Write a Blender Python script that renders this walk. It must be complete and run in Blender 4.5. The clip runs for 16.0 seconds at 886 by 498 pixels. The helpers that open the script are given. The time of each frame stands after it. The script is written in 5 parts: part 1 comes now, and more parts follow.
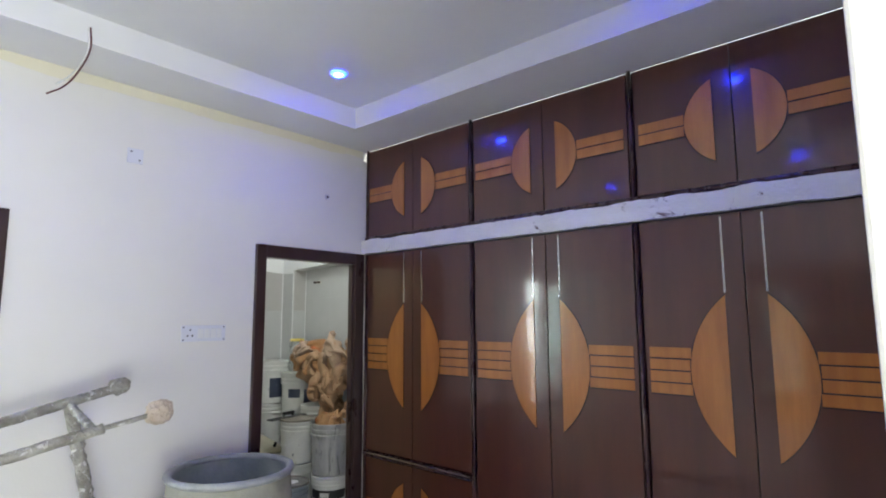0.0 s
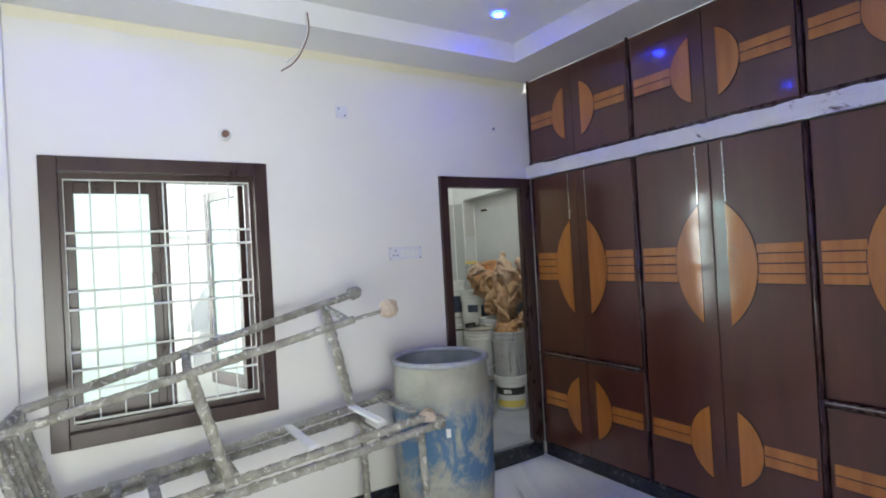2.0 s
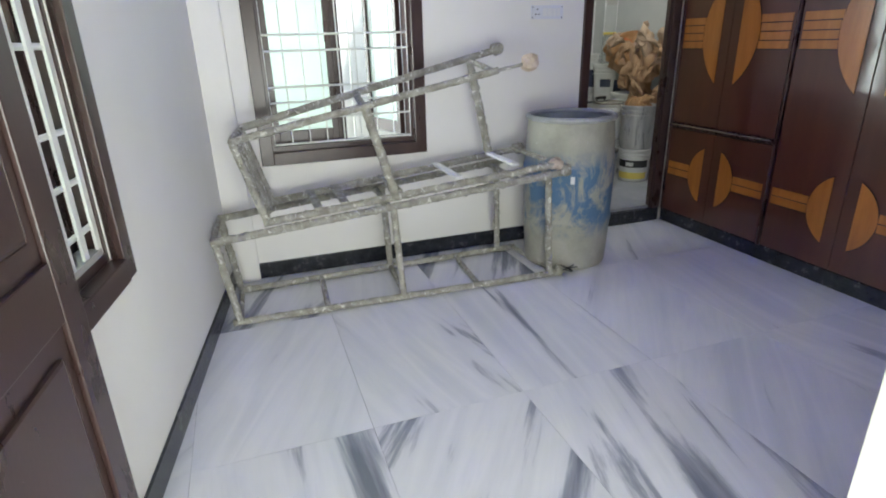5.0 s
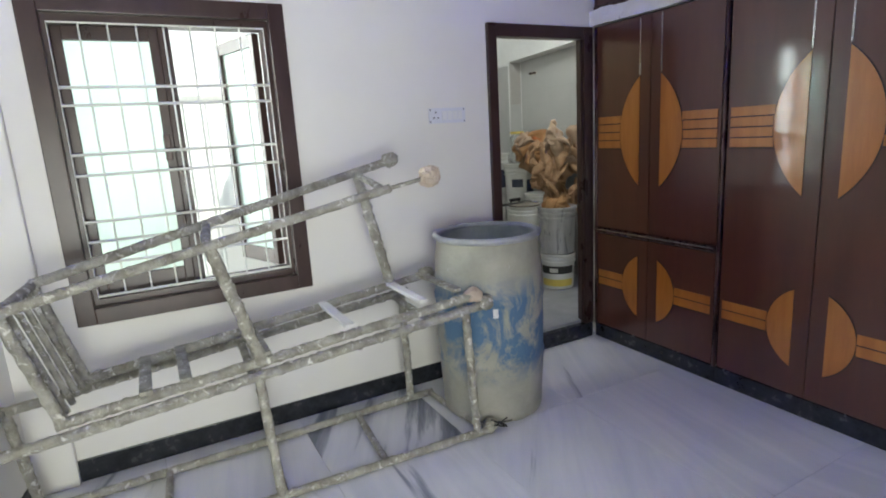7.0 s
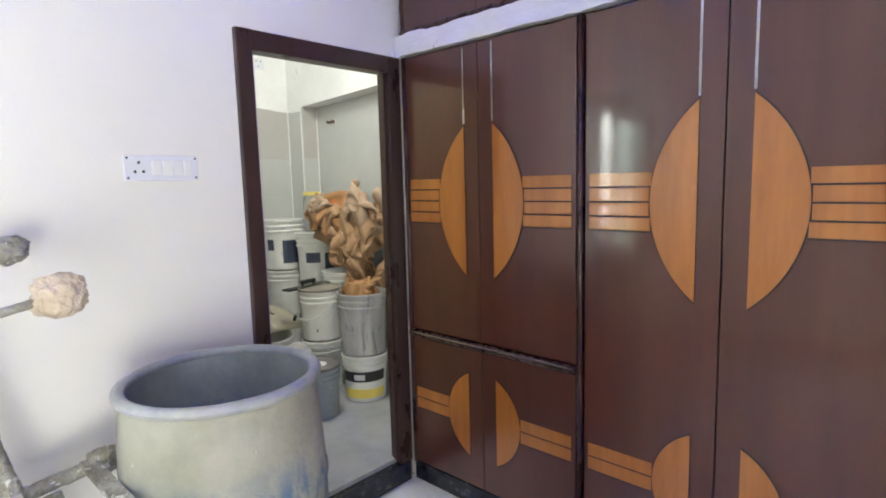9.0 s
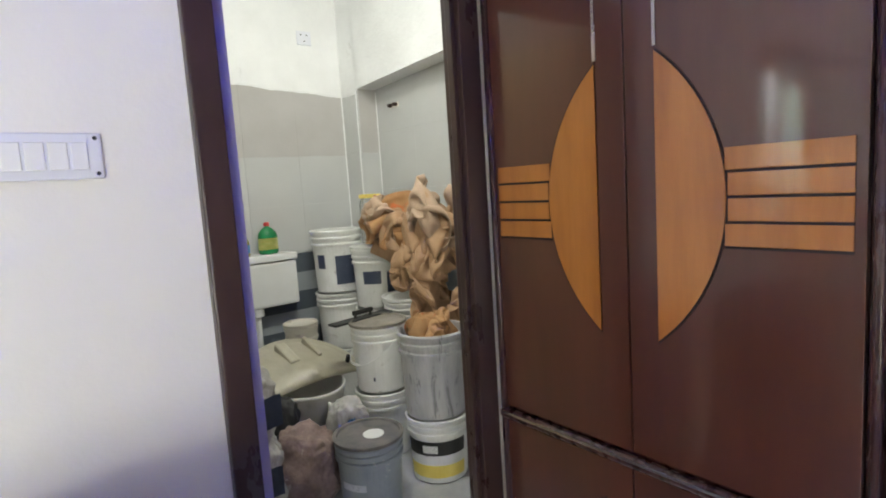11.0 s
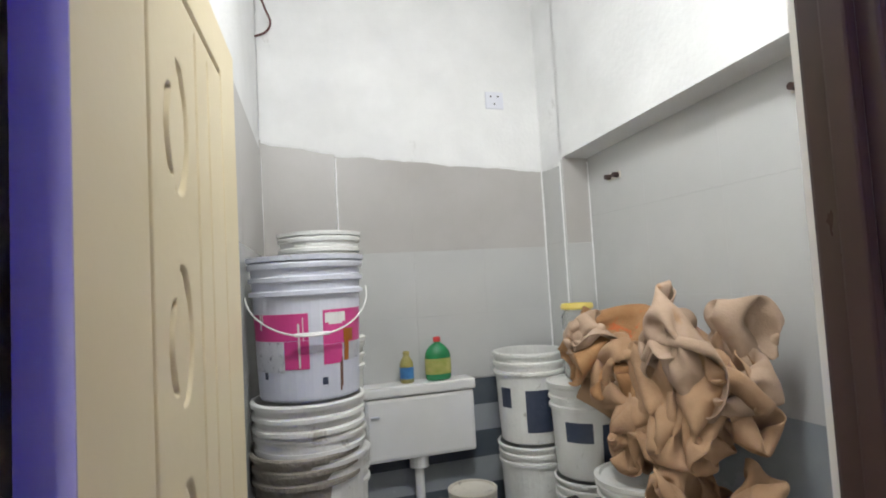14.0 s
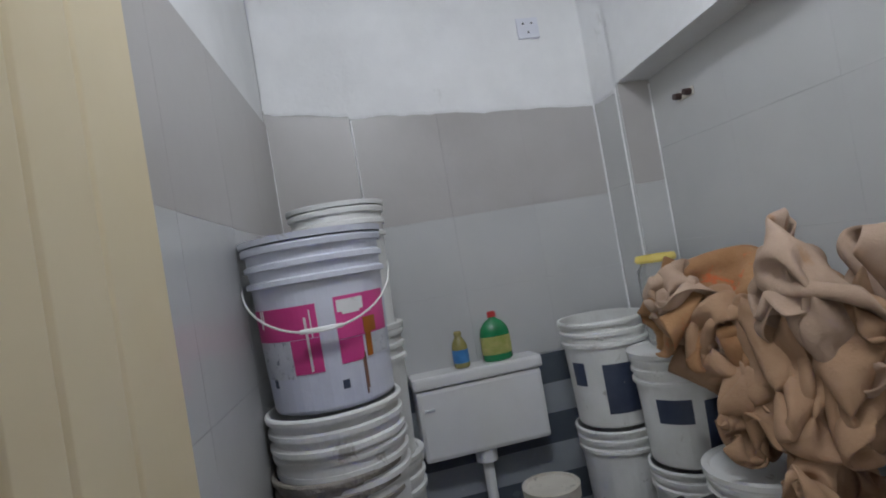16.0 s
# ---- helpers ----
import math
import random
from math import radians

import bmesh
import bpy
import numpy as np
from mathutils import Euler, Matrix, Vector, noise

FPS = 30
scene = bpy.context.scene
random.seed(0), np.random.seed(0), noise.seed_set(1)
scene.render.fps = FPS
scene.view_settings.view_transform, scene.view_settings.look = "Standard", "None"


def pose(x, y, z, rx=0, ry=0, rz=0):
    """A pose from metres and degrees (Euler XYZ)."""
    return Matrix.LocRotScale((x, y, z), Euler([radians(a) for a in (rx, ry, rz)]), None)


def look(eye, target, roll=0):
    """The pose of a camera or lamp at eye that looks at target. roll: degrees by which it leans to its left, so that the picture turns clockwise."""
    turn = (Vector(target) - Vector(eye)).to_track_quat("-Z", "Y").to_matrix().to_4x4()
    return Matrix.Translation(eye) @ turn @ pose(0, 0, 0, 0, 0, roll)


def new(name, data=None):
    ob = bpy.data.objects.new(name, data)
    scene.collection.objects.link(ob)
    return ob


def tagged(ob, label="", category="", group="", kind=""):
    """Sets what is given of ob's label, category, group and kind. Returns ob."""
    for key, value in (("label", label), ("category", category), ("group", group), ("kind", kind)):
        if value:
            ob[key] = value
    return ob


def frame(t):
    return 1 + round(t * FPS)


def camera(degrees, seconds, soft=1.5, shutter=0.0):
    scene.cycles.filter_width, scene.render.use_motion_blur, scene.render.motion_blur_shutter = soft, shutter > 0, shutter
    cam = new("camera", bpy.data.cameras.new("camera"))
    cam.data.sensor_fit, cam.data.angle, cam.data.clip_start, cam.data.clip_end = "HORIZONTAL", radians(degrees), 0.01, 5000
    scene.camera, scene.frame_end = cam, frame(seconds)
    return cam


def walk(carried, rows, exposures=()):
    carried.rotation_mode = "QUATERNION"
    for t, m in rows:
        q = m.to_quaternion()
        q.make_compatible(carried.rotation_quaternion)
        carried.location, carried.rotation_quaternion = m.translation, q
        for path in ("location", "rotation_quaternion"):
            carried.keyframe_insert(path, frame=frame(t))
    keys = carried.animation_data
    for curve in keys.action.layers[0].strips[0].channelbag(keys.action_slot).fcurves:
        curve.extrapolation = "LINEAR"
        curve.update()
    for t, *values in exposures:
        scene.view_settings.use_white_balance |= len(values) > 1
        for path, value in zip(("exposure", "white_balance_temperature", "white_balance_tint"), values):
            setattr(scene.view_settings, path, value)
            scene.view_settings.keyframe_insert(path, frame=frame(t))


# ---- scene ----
cam = camera(77.8, 16.0, soft=1.9)
PATH = [
    (0, (-0.089, 0.73, 1.662), (-1.403, 2.217, 1.91), -0.3),
    (0.5, (-0.082, 0.654, 1.635), (-1.463, 2.093, 1.777), 0.1),
    (1, (-0.027, 0.57, 1.6), (-1.532, 1.886, 1.648), -0.6),
    (1.5, (0.052, 0.472, 1.601), (-1.547, 1.674, 1.606), -3.6),
    (2, (0.155, 0.391, 1.568), (-1.535, 1.46, 1.584), -3.2),
    (2.5, (0.302, 0.318, 1.534), (-1.496, 1.194, 1.567), -2.8),
    (3, (0.39, 0.146, 1.528), (-1.461, 0.889, 1.38), 1.1),
    (3.5, (0.478, 0.089, 1.52), (-1.373, 0.73, 1.115), 1.1),
    (3.7, (0.536, 0.081, 1.504), (-1.313, 0.662, 1.008), -0.1),
    (5.8, (0.293, 0.201, 1.412), (-1.43, 0.868, 0.647), -0.2),
    (6, (0.182, 0.254, 1.44), (-1.542, 0.996, 0.751), 0.5),
    (6.5, (-0.03, 0.352, 1.479), (-1.77, 1.21, 0.991), -1.5),
    (7, (-0.19, 0.537, 1.481), (-1.922, 1.45, 1.072), -3.4),
    (7.5, (-0.415, 0.827, 1.478), (-2.033, 1.952, 1.138), -4.2),
    (8, (-0.644, 1.078, 1.481), (-2.098, 2.413, 1.159), -2.1),
    (8.5, (-0.842, 1.216, 1.488), (-2.231, 2.625, 1.193), -1.0),
    (9, (-1.05, 1.378, 1.511), (-2.405, 2.83, 1.271), -1.5),
    (9.5, (-1.218, 1.511, 1.517), (-2.634, 2.909, 1.321), -2.9),
    (9.7, (-1.271, 1.574, 1.503), (-2.72, 2.941, 1.324), -2.9),
    (11.8, (-2.062, 2.295, 1.487), (-3.675, 3.452, 1.241), -4.0),
    (12, (-2.096, 2.331, 1.489), (-3.733, 3.456, 1.26), -3.7),
    (12.5, (-2.255, 2.505, 1.511), (-4.012, 3.453, 1.384), -1.5),
    (13, (-2.373, 2.571, 1.512), (-4.244, 3.271, 1.426), -2.6),
    (13.5, (-2.516, 2.607, 1.548), (-4.425, 3.202, 1.577), -2.9),
    (14, (-2.692, 2.636, 1.593), (-4.599, 3.229, 1.707), -3.2),
    (14.5, (-2.815, 2.653, 1.607), (-4.721, 3.235, 1.773), -3.0),
    (15, (-2.876, 2.698, 1.635), (-4.8, 3.186, 1.884), -3.3),
    (15.5, (-2.947, 2.767, 1.647), (-4.871, 3.213, 1.958), -6.7),
    (16, (-3.027, 2.804, 1.568), (-4.993, 3.172, 1.608), -9.7),
]
EXPOSURES = [(0, 0.2, 6300, 1), (2.0, 0.1, 6280, 0), (3.5, 0.04, 6280, 0), (6.5, 0.0, 6400, 0), (7.5, 0.0, 6500, 0), (8.0, 0.12, 6600, 0), (8.5, 0.55, 6700, 0), (9.5, 0.95, 6750, 0), (12.0, 0.65, 6680, 2), (13.0, 0.64, 6550, 4), (14.0, 0.64, 6350, 7), (14.5, 0.43, 6200, 9), (15.0, 0.26, 6100, 10), (15.5, 0.10, 6000, 10), (16.0, -0.2, 5850, 10)]
walk(cam, [(t, look(eye, target, roll)) for t, eye, target, roll in PATH], EXPOSURES)

# ---- light ----
world = bpy.data.worlds.new("sky")
scene.world = world
world.use_nodes = True
wn = world.node_tree
sky = wn.nodes.new("ShaderNodeTexSky")
sky.sky_type = "NISHITA"
sky.sun_disc = False
sky.sun_elevation = radians(50)
sky.sun_rotation = radians(51)
wn.links.new(sky.outputs[0], wn.nodes["Background"].inputs[0])
wn.nodes["Background"].inputs[1].default_value = 0.15


def lamp(name, kind, power, m, colour=(1, 1, 1), **settings):
    data = bpy.data.lights.new(name, kind)
    data.energy, data.color = power, colour
    for key, value in settings.items():
        if key == "size":
            data.size = value
        elif key == "size_y":
            data.shape, data.size_y = "RECTANGLE", value
        elif key == "angle":
            data.angle = value
        elif key == "soft":
            data.shadow_soft_size = value
        elif key == "spot":
            data.spot_size, data.spot_blend = value, 0.8
    ob = new(name, data)
    ob.matrix_world = m
    return ob


lamp("sun", "SUN", 5.0, look((5, 4, 9), (0, 0, 0)), (1, 0.96, 0.9), angle=radians(0.5))
# area light added in the unseen hall for the light entering by the doorway
lamp("hall_daylight", "AREA", 180, look((2.15, 0.35, 1.25), (0, 0.75, 2.25)), (1, 0.985, 0.95), size=1.9, size_y=2.4)
SKEW = -8.0   # the side wall runs slightly askew
SIDE = pose(-3.04, -0.085, 0, 0, 0, SKEW)
# fill light added out of view over the door wall to brighten the bathroom
lamp("bathroom_lamp", "AREA", 16, look((-3.50, 3.05, 3.0), (-4.6, 3.2, 0.9)), (1, 0.99, 0.98), size=0.5, size_y=0.15)


# ---- materials ----
def nodes_of(name):
    m = bpy.data.materials.new(name)
    m.use_nodes = True
    t = m.node_tree
    return m, t, t.nodes["Principled BSDF"]


def node(t, kind, **values):
    n = t.nodes.new(kind)
    for key, value in values.items():
        n.inputs[key].default_value = value
    return n


def coords(t, scale=(1, 1, 1), world_space=False):
    c = t.nodes.new("ShaderNodeTexCoord")
    mp = t.nodes.new("ShaderNodeMapping")
    mp.inputs["Scale"].default_value = scale
    if world_space:
        g = t.nodes.new("ShaderNodeNewGeometry")
        t.links.new(g.outputs["Position"], mp.inputs[0])
    else:
        t.links.new(c.outputs["Object"], mp.inputs[0])
    return mp.outputs[0]


def ramp(t, source, stops):
    r = t.nodes.new("ShaderNodeValToRGB")
    el = r.color_ramp.elements
    while len(el) < len(stops):
        el.new(0.5)
    for e, (p, c) in zip(el, stops):
        e.position, e.color = p, (*c, 1)
    t.links.new(source, r.inputs[0])
    return r.outputs[0]


def surface(name, a, b, rough=0.6, scale=3.0, fine=60.0, bump=0.15, metal=0.0, stretch=(1, 1, 1), coat=0.0, spread=(0.35, 0.65), rough_var=0.1, spots=None, spot_at=0.62, spot_scale=8.0, dist=0.01):
    """Two-scale surface: colours a and b mixed by a broad noise, fine grain in bump and gloss, optional spots of a third colour."""
    m, t, p = nodes_of(name)
    v = coords(t, stretch, True)
    n1 = node(t, "ShaderNodeTexNoise", Scale=scale, Detail=6.0, Roughness=0.6)
    n2 = node(t, "ShaderNodeTexNoise", Scale=fine, Detail=4.0)
    for n in (n1, n2):
        t.links.new(v, n.inputs["Vector"])
    col = ramp(t, n1.outputs[0], [(spread[0], a), (spread[1], b)])
    if spots:
        n3 = node(t, "ShaderNodeTexNoise", Scale=spot_scale, Detail=8.0, Roughness=0.7, Distortion=0.6)
        t.links.new(v, n3.inputs["Vector"])
        f = ramp(t, n3.outputs[0], [(spot_at - 0.02, (0, 0, 0)), (spot_at + 0.04, (1, 1, 1))])
        mx = t.nodes.new("ShaderNodeMixRGB")
        t.links.new(f, mx.inputs[0])
        t.links.new(col, mx.inputs[1])
        mx.inputs[2].default_value = (*spots, 1)
        col = mx.outputs[0]
    t.links.new(col, p.inputs["Base Color"])
    mr = node(t, "ShaderNodeMapRange")
    mr.inputs["To Min"].default_value, mr.inputs["To Max"].default_value = max(0.02, rough - rough_var), min(1, rough + rough_var)
    t.links.new(n1.outputs[0], mr.inputs[0])
    t.links.new(mr.outputs[0], p.inputs["Roughness"])
    p.inputs["Metallic"].default_value = metal
    p.inputs["Coat Weight"].default_value = coat
    p.inputs["Coat Roughness"].default_value = 0.085
    if bump:
        bp = node(t, "ShaderNodeBump", Strength=bump, Distance=dist)
        t.links.new(n2.outputs[0], bp.inputs["Height"])
        t.links.new(bp.outputs[0], p.inputs["Normal"])
    return m


M = {}
M["wall"] = surface("cream_wall_paint", (0.80, 0.78, 0.73), (0.84, 0.82, 0.78), 0.55, 1.2, 90, 0.05)
M["white"] = surface("white_ceiling_paint", (0.80, 0.80, 0.80), (0.84, 0.84, 0.84), 0.6, 1.5, 80, 0.04)
M["limewash"] = surface("bright_limewash", (0.88, 0.88, 0.87), (0.93, 0.93, 0.92), 0.7, 1.5, 80, 0.04)
M["lintel"] = surface("rough_white_putty", (0.78, 0.77, 0.75), (0.86, 0.85, 0.84), 0.7, 5, 70, 0.3, spots=(0.10, 0.035, 0.03), spot_at=0.635, spot_scale=7)
M["mahogany"] = surface("mahogany_laminate", (0.074, 0.0212, 0.0112), (0.102, 0.0302, 0.0160), 0.30, 1.5, 30, 0.0, stretch=(5, 5, 0.7), coat=0.75, rough_var=0.05)
M["bead"] = surface("dark_wood_beading", (0.038, 0.012, 0.010), (0.060, 0.021, 0.017), 0.28, 4, 50, 0.1, stretch=(6, 6, 1), coat=0.2)
M["orange"] = surface("orange_teak_laminate", (0.38, 0.125, 0.016), (0.50, 0.185, 0.030), 0.32, 2.5, 40, 0.0, stretch=(6, 6, 0.7), coat=1.0, rough_var=0.06)
M["groove"] = surface("groove_dark", (0.02, 0.008, 0.006), (0.03, 0.012, 0.01), 0.6)
M["chrome"] = surface("steel_strip", (0.45, 0.42, 0.4), (0.6, 0.57, 0.55), 0.25, metal=0.9, bump=0)
M["frame"] = surface("brown_frame_paint", (0.042, 0.022, 0.019), (0.060, 0.033, 0.029), 0.3, 4, 60, 0.02, stretch=(2, 2, 0.8), spots=(0.30, 0.26, 0.24), spot_at=0.72, spot_scale=18)
M["granite"] = surface("black_granite_skirting", (0.012, 0.014, 0.018), (0.035, 0.038, 0.045), 0.25, 20, 120, 0.02)
M["grill"] = surface("white_grill_enamel", (0.72, 0.72, 0.68), (0.82, 0.82, 0.78), 0.4, 8, 90, 0.1, spots=(0.25, 0.2, 0.15), spot_at=0.7, spot_scale=30)


def drum_paint():
    """Grey-beige dried cement over blue plastic that shows through in a worn belt round the middle."""
    m = surface("cement_splashed_blue_plastic", (0.29, 0.288, 0.24), (0.43, 0.42, 0.355), 0.6, 4, 50, 0.35, spots=(0.62, 0.61, 0.58), spot_at=0.70, spot_scale=26)
    t = m.node_tree
    p = t.nodes["Principled BSDF"]
    old = p.inputs["Base Color"].links[0].from_socket
    v = coords(t, (1, 1, 0.7), True)
    n = node(t, "ShaderNodeTexNoise", Scale=6.0, Detail=9.0, Roughness=0.68, Distortion=0.5)
    t.links.new(v, n.inputs["Vector"])
    worn = ramp(t, n.outputs[0], [(0.44, (0, 0, 0)), (0.54, (1, 1, 1))])
    c = t.nodes.new("ShaderNodeTexCoord")
    sep = t.nodes.new("ShaderNodeSeparateXYZ")
    t.links.new(c.outputs["Object"], sep.inputs[0])
    belt = ramp(t, sep.outputs[2], [(0.20, (0, 0, 0)), (0.34, (1, 1, 1)), (0.64, (1, 1, 1)), (0.76, (0, 0, 0))])
    mul = t.nodes.new("ShaderNodeMixRGB")
    mul.blend_type = "MULTIPLY"
    mul.inputs[0].default_value = 1.0
    t.links.new(worn, mul.inputs[1])
    t.links.new(belt, mul.inputs[2])
    mx = t.nodes.new("ShaderNodeMixRGB")
    t.links.new(mul.outputs[0], mx.inputs[0])
    t.links.new(old, mx.inputs[1])
    mx.inputs[2].default_value = (0.085, 0.17, 0.29, 1)
    t.links.new(mx.outputs[0], p.inputs["Base Color"])
    return m


M["drum"] = drum_paint()
M["druminner"] = surface("stained_drum_inside", (0.26, 0.30, 0.29), (0.42, 0.45, 0.42), 0.5, 5, 50, 0.25, spots=(0.22, 0.30, 0.40), spot_at=0.60, spot_scale=6)
M["drumrim"] = surface("grey_blue_drum_rim", (0.27, 0.29, 0.31), (0.42, 0.43, 0.435), 0.4, 9, 60, 0.3)
M["pipe"] = surface("plaster_crusted_steel", (0.25, 0.235, 0.195), (0.45, 0.435, 0.375), 0.8, 16, 60, 0.8, spots=(0.74, 0.73, 0.68), spot_at=0.585, spot_scale=30, dist=0.02)
M["wrap"] = surface("cloth_wrap", (0.50, 0.40, 0.30), (0.66, 0.56, 0.45), 0.9, 14, 80, 0.6, dist=0.02)
M["grout"] = surface("floor_joint", (0.34, 0.34, 0.36), (0.42, 0.42, 0.43), 0.7)
M["ctile"] = surface("grey_wall_tile", (0.50, 0.505, 0.50), (0.56, 0.56, 0.55), 0.16, 1.4, 40, 0.02, coat=0.1)
M["ctile2"] = surface("taupe_wall_tile_dusty", (0.42, 0.40, 0.38), (0.48, 0.465, 0.45), 0.35, 1.4, 40, 0.05)
M["dtile"] = surface("slate_blue_tile", (0.085, 0.10, 0.12), (0.12, 0.14, 0.16), 0.25, 3, 50, 0.03)
M["ltile"] = surface("pale_slate_tile", (0.32, 0.35, 0.37), (0.40, 0.42, 0.44), 0.25, 3, 50, 0.03)
M["rough_grey"] = surface("rough_grey_patch", (0.42, 0.41, 0.39), (0.60, 0.59, 0.57), 0.85, 9, 60, 0.5)
M["plaster"] = surface("patchy_white_plaster", (0.74, 0.74, 0.735), (0.84, 0.84, 0.835), 0.75, 2.2, 50, 0.25, spots=(0.66, 0.655, 0.64), spot_at=0.66, spot_scale=3.5)
M["bathfloor"] = surface("dusty_grey_floor", (0.30, 0.31, 0.32), (0.42, 0.42, 0.43), 0.6, 4, 60, 0.2)
M["ceramic"] = surface("white_ceramic_plastic", (0.78, 0.78, 0.76), (0.84, 0.84, 0.83), 0.22, 3, 60, 0.02)
M["lilac"] = surface("lilac_edge", (0.34, 0.31, 0.60), (0.42, 0.39, 0.66), 0.45, 5, 60, 0.03)
M["creamdoor"] = surface("cream_pvc_door", (0.72, 0.61, 0.38), (0.77, 0.67, 0.45), 0.4, 2, 60, 0.04)
M["bucket"] = surface("white_bucket_plastic", (0.66, 0.66, 0.63), (0.78, 0.78, 0.76), 0.4, 5, 50, 0.15, spots=(0.45, 0.43, 0.39), spot_at=0.63, spot_scale=9)
M["dirty"] = surface("cement_caked_bucket", (0.20, 0.18, 0.15), (0.33, 0.30, 0.26), 0.85, 6, 40, 0.6, spots=(0.52, 0.51, 0.48), spot_at=0.63, spot_scale=10, dist=0.02)
M["navy"] = surface("navy_label", (0.03, 0.04, 0.075), (0.055, 0.07, 0.11), 0.45, 8, 60, 0.05, spots=(0.6, 0.6, 0.6), spot_at=0.70, spot_scale=16)
M["black"] = surface("black_plastic", (0.012, 0.012, 0.013), (0.03, 0.03, 0.03), 0.5)


def glass(name, colour, rough):
    m, t, p = nodes_of(name)
    v = coords(t, (1, 1, 1), True)
    n = node(t, "ShaderNodeTexNoise", Scale=40.0, Detail=3.0)
    t.links.new(v, n.inputs["Vector"])
    b = node(t, "ShaderNodeBump", Strength=0.05, Distance=0.01)
    t.links.new(n.outputs[0], b.inputs["Height"])
    t.links.new(b.outputs[0], p.inputs["Normal"])
    p.inputs["Base Color"].default_value = (*colour, 1)
    p.inputs["Roughness"].default_value = rough
    p.inputs["Transmission Weight"].default_value = 0.9
    p.inputs["IOR"].default_value = 1.3
    return m


M["clearjar"] = glass("scuffed_clear_plastic", (0.95, 0.96, 0.93), 0.12)
M["frosted"] = glass("frosted_green_glass", (0.74, 0.90, 0.83), 0.45)


def marble():
    m, t, p = nodes_of("white_veined_marble")
    c = t.nodes.new("ShaderNodeTexCoord")
    info = t.nodes.new("ShaderNodeObjectInfo")
    mul = t.nodes.new("ShaderNodeMath")
    mul.operation = "MULTIPLY"
    mul.inputs[1].default_value = 37.0
    t.links.new(info.outputs["Random"], mul.inputs[0])
    comb = t.nodes.new("ShaderNodeCombineXYZ")
    t.links.new(mul.outputs[0], comb.inputs[0])
    t.links.new(mul.outputs[0], comb.inputs[1])
    add = t.nodes.new("ShaderNodeVectorMath")
    t.links.new(c.outputs["Object"], add.inputs[0])
    t.links.new(comb.outputs[0], add.inputs[1])
    mp = t.nodes.new("ShaderNodeMapping")
    mp.inputs["Rotation"].default_value = (0, 0, 0.2)
    mp.inputs["Scale"].default_value = (0.34, 3.4, 1)
    turn = t.nodes.new("ShaderNodeMath")
    turn.operation = "MULTIPLY_ADD"
    turn.inputs[1].default_value, turn.inputs[2].default_value = 1.1, -0.35
    t.links.new(info.outputs["Random"], turn.inputs[0])
    rot = t.nodes.new("ShaderNodeVectorRotate")
    rot.rotation_type = "Z_AXIS"
    t.links.new(add.outputs[0], rot.inputs["Vector"])
    t.links.new(turn.outputs[0], rot.inputs["Angle"])
    t.links.new(rot.outputs[0], mp.inputs[0])
    n1 = node(t, "ShaderNodeTexNoise", Scale=1.6, Detail=7.0, Roughness=0.55, Distortion=0.35)
    t.links.new(mp.outputs[0], n1.inputs["Vector"])
    n2 = node(t, "ShaderNodeTexNoise", Scale=2.2, Detail=5.0)
    t.links.new(add.outputs[0], n2.inputs["Vector"])
    frac = t.nodes.new("ShaderNodeMath")
    frac.operation = "FRACT"
    t.links.new(mul.outputs[0], frac.inputs[0])
    amount = t.nodes.new("ShaderNodeMath")
    amount.operation = "MULTIPLY_ADD"
    amount.inputs[1].default_value = 0.15
    t.links.new(frac.outputs[0], amount.inputs[0])
    t.links.new(n1.outputs[0], amount.inputs[2])
    shift = t.nodes.new("ShaderNodeMath")
    shift.operation = "SUBTRACT"
    shift.inputs[1].default_value = 0.055
    t.links.new(amount.outputs[0], shift.inputs[0])
    veins = ramp(t, shift.outputs[0], [(0.32, (0.20, 0.215, 0.25)), (0.385, (0.36, 0.375, 0.42)), (0.435, (0.74, 0.745, 0.76)), (0.56, (0.83, 0.83, 0.835)), (0.72, (0.72, 0.73, 0.755))])
    cloud = ramp(t, n2.outputs[0], [(0.35, (0.94, 0.945, 0.96)), (0.65, (1, 1, 1))])
    mx = t.nodes.new("ShaderNodeMixRGB")
    mx.blend_type = "MULTIPLY"
    mx.inputs[0].default_value = 1.0
    t.links.new(veins, mx.inputs[1])
    t.links.new(cloud, mx.inputs[2])
    t.links.new(mx.outputs[0], p.inputs["Base Color"])
    mr = node(t, "ShaderNodeMapRange")
    mr.inputs["To Min"].default_value, mr.inputs["To Max"].default_value = 0.10, 0.30
    t.links.new(n2.outputs[0], mr.inputs[0])
    t.links.new(mr.outputs[0], p.inputs["Roughness"])
    return m


M["marble"] = marble()


# ---- mesh helpers ----
def box(bm, x0, y0, z0, x1, y1, z1, bevel=0.0):
    vs = bmesh.ops.create_cube(bm, size=1.0)["verts"]
    for v in vs:
        v.co = Vector(((x0 + x1) / 2 + v.co.x * (x1 - x0), (y0 + y1) / 2 + v.co.y * (y1 - y0), (z0 + z1) / 2 + v.co.z * (z1 - z0)))
    if bevel:
        es = list({e for v in vs for e in v.link_edges})
        bmesh.ops.bevel(bm, geom=es, offset=bevel, segments=2, affect="EDGES", profile=0.6)
    return bm


def tube(bm, a, b, r, r2=None, seg=12):
    a, b = Vector(a), Vector(b)
    d = b - a
    m = Matrix.Translation((a + b) / 2) @ d.to_track_quat("Z", "Y").to_matrix().to_4x4()
    bmesh.ops.create_cone(bm, cap_ends=True, segments=seg, radius1=r, radius2=r if r2 is None else r2, depth=d.length, matrix=m)
    return bm


